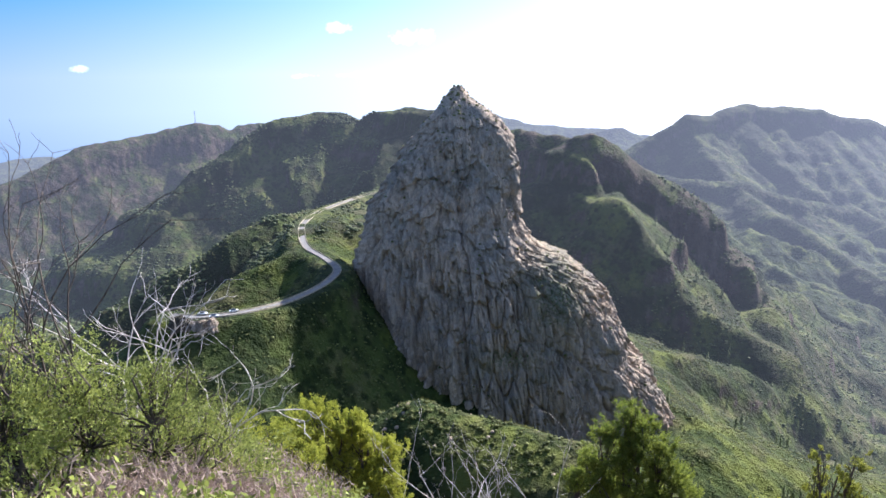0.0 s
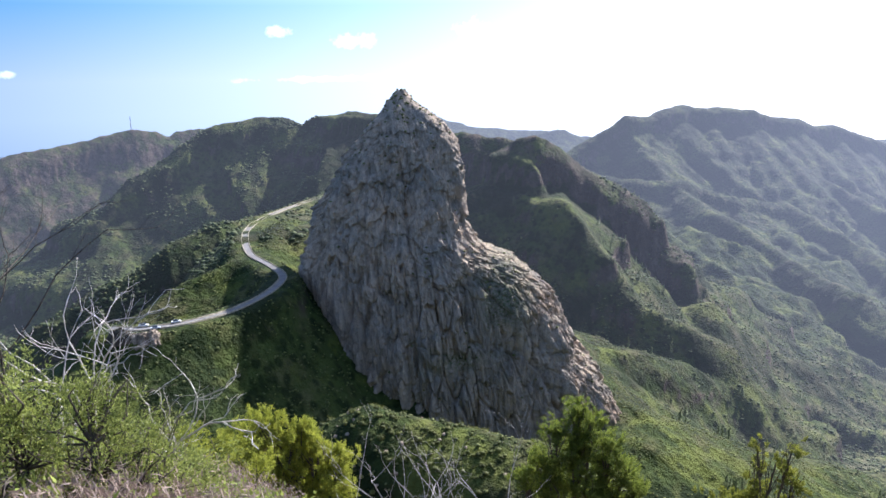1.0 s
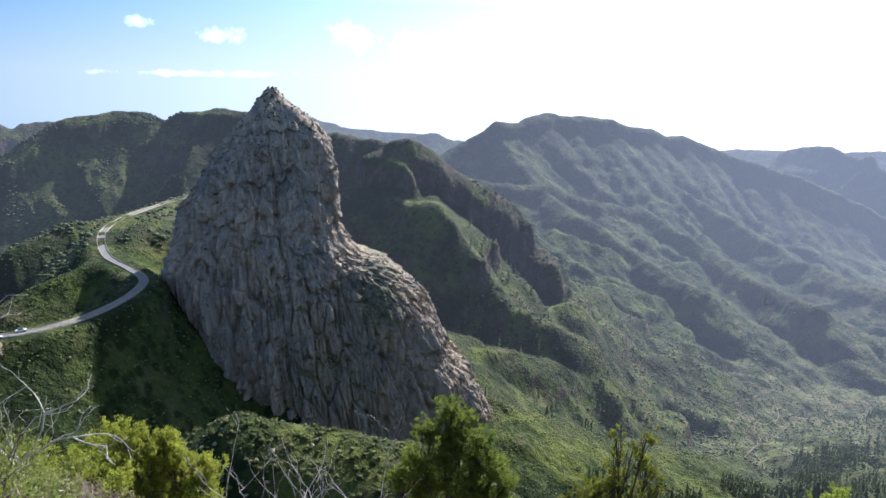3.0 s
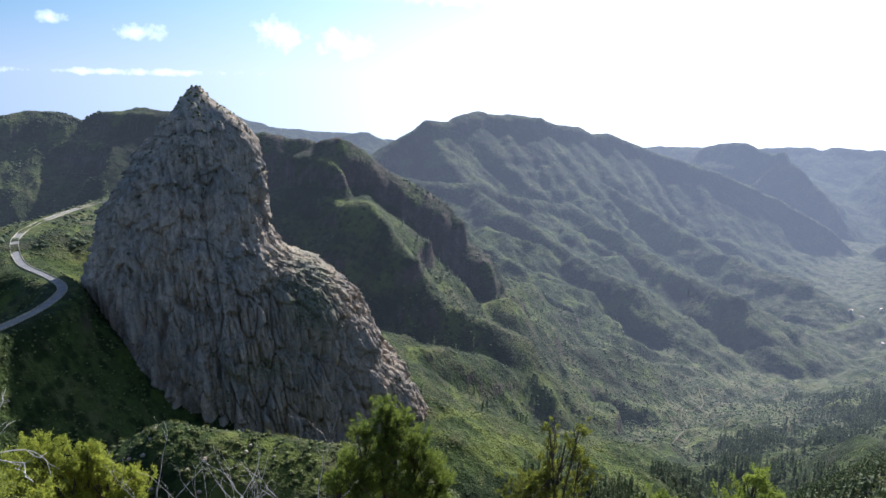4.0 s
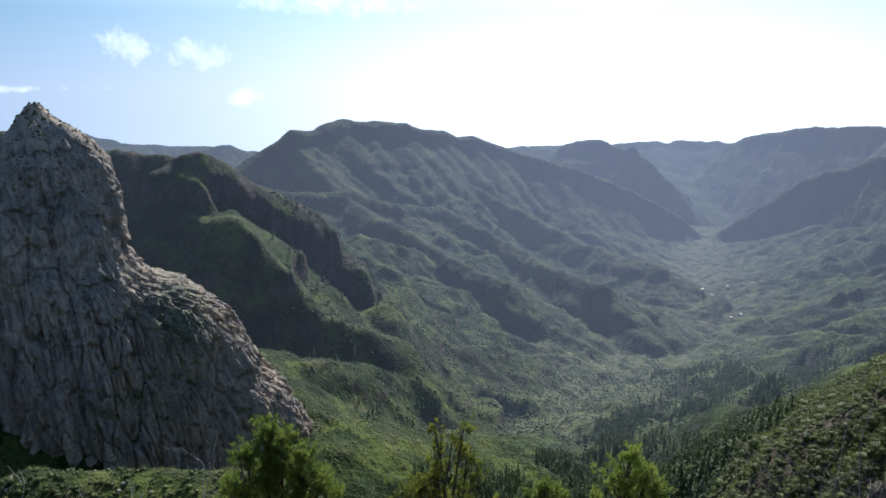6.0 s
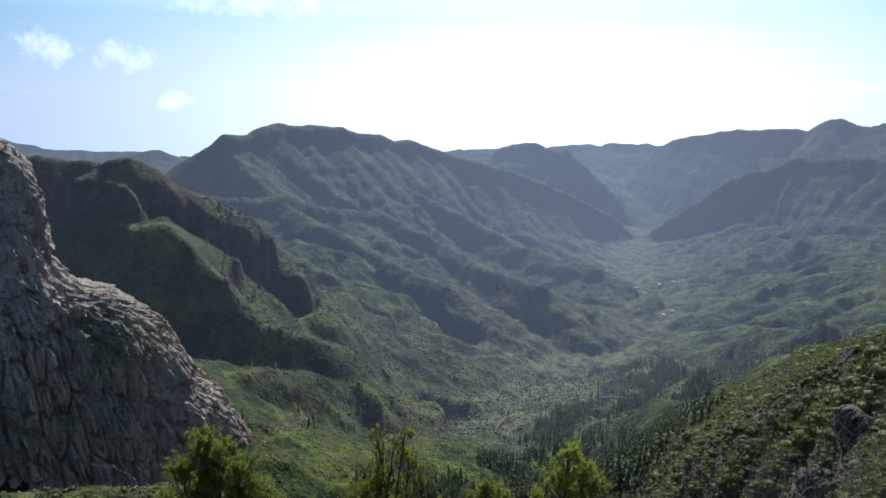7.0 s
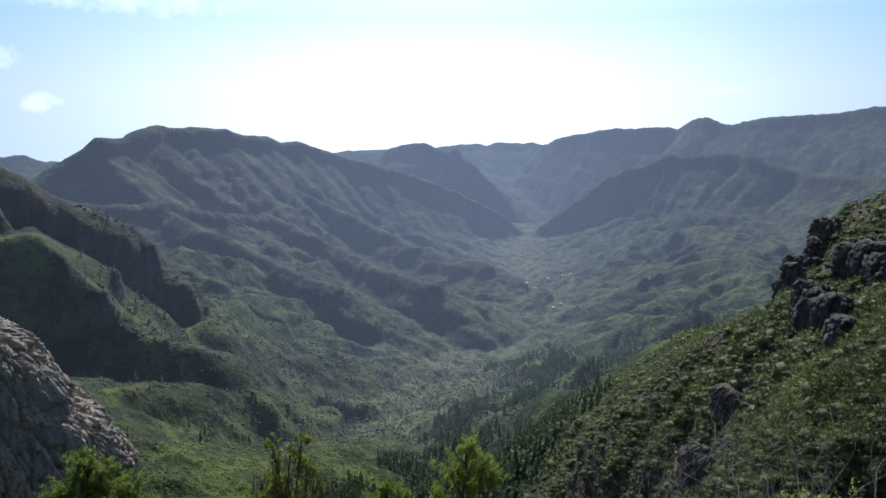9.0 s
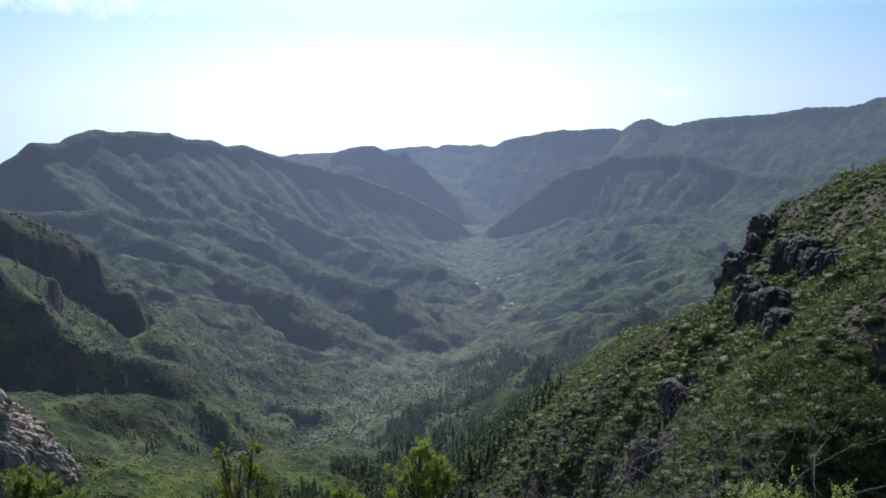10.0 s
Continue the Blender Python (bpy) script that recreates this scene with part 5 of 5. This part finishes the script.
def house(w, d, h, label):
    root = new("house")
    part("wall", box(w, d, h + 1.5, -1.5), WHITE, root)
    bm = bmesh.new()
    r, e = h + 1.6, 0.35
    v = [bm.verts.new(p) for p in ((-w / 2 - e, -d / 2 - e, h), (w / 2 + e, -d / 2 - e, h), (w / 2 + e, d / 2 + e, h), (-w / 2 - e, d / 2 + e, h), (-w / 2 - e, 0, r), (w / 2 + e, 0, r))]
    for f in ((0, 1, 5, 4), (2, 3, 4, 5), (0, 4, 3), (1, 2, 5), (3, 2, 1, 0)):
        bm.faces.new([v[i] for i in f])
    part("roof", bm, TILE, root, "clay tiled gable roof")
    part("door", box(1.0, 0.12, 2.05, 0, 0, -d / 2), DARK_GLASS, root)
    for x in (-w / 3, w / 3):
        part("window", box(1.1, 0.12, 1.1, 1.0, x, -d / 2), DARK_GLASS, root)
    return tagged(root, label, "house", "houses in the valley")


first_house = house(9, 6.5, 3.8, "small white farmhouse on the valley floor")
rngh = np.random.RandomState(91)
house_spots = [(1284, 924, 20), (1270, 934, 70), (1619, 1168, 10), (1590, 1190, 50), (1361, 1059, 100), (1345, 1075, 30), (1640, 1150, 80)]
for i, (x, y, turn) in enumerate(house_spots):
    m = pose(x, y, ground_at(x, y), 0, 0, turn)
    if i == 0:
        first_house.matrix_basis = m
    else:
        copy_thing(first_house, m)


# ---- rock outcrops ----
def outcrop(place, wide, deep, high, turn, seed, material, label, cell=1.1, sink=0.3):
    """A jointed, columnar crag of rock."""
    a, t = np.meshgrid(np.linspace(0, 2 * math.pi, 90, endpoint=False), np.linspace(0, 1, 46))
    c, s = np.cos(a), np.sin(a)
    k = (np.abs(c) ** 3.2 + np.abs(s) ** 3.2) ** (-1 / 3.2)
    close = (1 - t ** 7) ** 0.5
    x, y, z = c * k * wide / 2 * close * (1.12 - 0.2 * t), s * k * deep / 2 * close * (1.12 - 0.2 * t), (t - sink) * high
    level, gap = blocks(x / cell, y / cell, z / (cell * 3.4), seed)
    tall, gap2 = blocks(x / cell / 2.4 + 5, y / cell / 2.4, z / (cell * 9), seed + 5)
    push = (level - 0.5) * cell * 0.7 - cell * 0.35 * step(0.18, 0, gap) + (tall - 0.5) * cell * 1.3 + cell * 0.5 * fbm(x / cell, y / cell, z / cell, 3)
    x, y, z = x + c * push, y + s * push, z + (tall - 0.6) * high * 0.16 * t + 0.2 * cell * level * t
    me = mesh_from("rock_outcrop", np.stack([x, y, z], -1).reshape(-1, 3), grid_faces(46, 90, True))
    me.materials.append(material)
    flag(me, "green", np.zeros(len(me.vertices)))
    ob = new("rock_outcrop", me)
    ob.location, ob.rotation_euler = place, (0, 0, radians(turn))
    return tagged(ob, label, "rock outcrop", "dark rocks on the near hillside" if material is BASALT else "")


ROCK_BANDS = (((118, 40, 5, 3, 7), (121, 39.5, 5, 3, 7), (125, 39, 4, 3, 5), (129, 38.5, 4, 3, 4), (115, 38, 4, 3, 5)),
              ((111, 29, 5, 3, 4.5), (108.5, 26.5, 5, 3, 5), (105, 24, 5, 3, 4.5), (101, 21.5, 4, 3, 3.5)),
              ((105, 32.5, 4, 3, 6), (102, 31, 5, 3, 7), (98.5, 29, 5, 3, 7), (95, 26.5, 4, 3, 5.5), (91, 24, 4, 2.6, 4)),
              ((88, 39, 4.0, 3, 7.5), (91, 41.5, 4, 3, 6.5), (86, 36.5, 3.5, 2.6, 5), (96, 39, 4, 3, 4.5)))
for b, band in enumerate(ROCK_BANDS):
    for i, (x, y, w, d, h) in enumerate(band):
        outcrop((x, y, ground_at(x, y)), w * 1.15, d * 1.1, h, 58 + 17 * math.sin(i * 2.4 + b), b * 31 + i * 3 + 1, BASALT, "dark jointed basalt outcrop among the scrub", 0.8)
outcrop((-108, 302, ground_at(-108, 302) - 3.5), 12, 6, 10, 20, 77, CUT_ROCK, "ochre and grey rock face under the lay-by", 2.2)
outcrop((-118, 303, ground_at(-118, 303) - 4), 10, 6, 11, -10, 79, BASALT, "dark rock face under the lay-by", 2.2)


# ---- parked cars on the lay-by ----
def car(paint, label):
    root = new("car")
    bm = box(4.2, 1.75, 0.62, 0.32, bevel=0.16)
    part("body", bm, paint, root)
    bm = box(2.3, 1.55, 0.55, 0.92, -0.2, bevel=0.14)
    for v in bm.verts:
        if v.co.z > 1.2:
            v.co.x = -0.2 + (v.co.x + 0.2) * 0.78
            v.co.y *= 0.88
    part("cabin", bm, DARK_GLASS, root, "dark glass cabin")
    for x in (-1.3, 1.3):
        for y in (-0.8, 0.8):
            bm = bmesh.new()
            bmesh.ops.create_cone(bm, cap_ends=True, segments=14, radius1=0.32, radius2=0.32, depth=0.2)
            bmesh.ops.rotate(bm, matrix=Matrix.Rotation(radians(90), 3, "X"), verts=bm.verts)
            bmesh.ops.translate(bm, vec=(x, y, 0.32), verts=bm.verts)
            part("wheel", bm, DARK_GLASS, root, "black tyre")
    return tagged(root, label, "car", "cars on the lay-by")


SILVER, _n, _l, _b = shader("silver_paint", 0.3, 0.5)
_b.inputs["Base Color"].default_value = (0.5, 0.5, 0.51, 1)
for paint, x, y, turn, label in ((WHITE, -112, 314.2, 5, "white car parked on the lay-by"), (SILVER, -105.5, 310.2, 15, "silver car parked on the lay-by"), (WHITE, -98.5, 317.5, 20, "white car parked beside the road")):
    c = car(paint, label)
    c.matrix_basis = pose(x, y, -107.7, 0, 0, turn)


# ---- footpaths ----
PATH = plaster("trodden_earth", (0.13, 0.11, 0.075), (0.24, 0.20, 0.14))


def footpath(points, width, label):
    """A trodden path laid on the ground."""
    line = [Vector((*q, 0)) for q in points]
    dense, _ = ribbon([tuple(q) for q in line], width, 0, 5.0)
    rows = []
    for i, q in enumerate(dense):
        way = (dense[min(i + 1, len(dense) - 1)] - dense[max(i - 1, 0)]).normalized()
        across = Vector((way.y, -way.x, 0)) * width / 2
        rows += [q - across, q + across]
    x, y = np.array([q.x for q in rows]), np.array([q.y for q in rows])
    z = land_height(x, y)[0] + 1.0
    me = mesh_from("footpath", np.stack([x, y, z], -1), [(2 * i, 2 * i + 1, 2 * i + 3, 2 * i + 2) for i in range(len(dense) - 1)])
    me.materials.append(PATH)
    return tagged(new("pavement", me), label, "footpath", kind="structure")


footpath([(960, 1135), (943, 1118), (955, 1105), (928, 1100), (940, 1085), (915, 1070), (900, 1040)], 1.3, "pale zigzag footpath on the slope")
footpath([(700, 790), (660, 730), (600, 700), (560, 640), (500, 600)], 0.9, "pale footpath along the valley floor")
footpath([(1320, 905), (1290, 860), (1250, 850), (1220, 800)], 1.1, "pale footpath between the terraces")


# shrubs rooted on the crag's ledges
crag_co = np.empty(len(crag_me.vertices) * 3, np.float32)
crag_me.vertices.foreach_get("co", crag_co)
crag_co = crag_co.reshape(-1, 3)
crag_no = np.empty(len(crag_me.vertices) * 3, np.float32)
crag_me.vertices.foreach_get("normal", crag_no)
crag_no = crag_no.reshape(-1, 3)
crag_green = np.empty(len(crag_me.vertices), np.float32)
crag_me.attributes["green"].data.foreach_get("value", crag_green)
rngc = np.random.RandomState(17)
good = np.flatnonzero((crag_no[:, 1] < 0.3) & ((crag_green > 0.4) & (crag_no[:, 2] > 0.0) | (crag_no[:, 2] > 0.55) & (crag_co[:, 2] > -190)))
rooted = crag_co[rngc.choice(good, 420, replace=False)]
scatter("ledge_scrub", [blob(rngc) for _ in range(4)], rooted, rngc.uniform(0.35, 1.0, 420), rngc, SLOPE_LEAF, "small green shrubs on the ledges of the crag", "scrub")
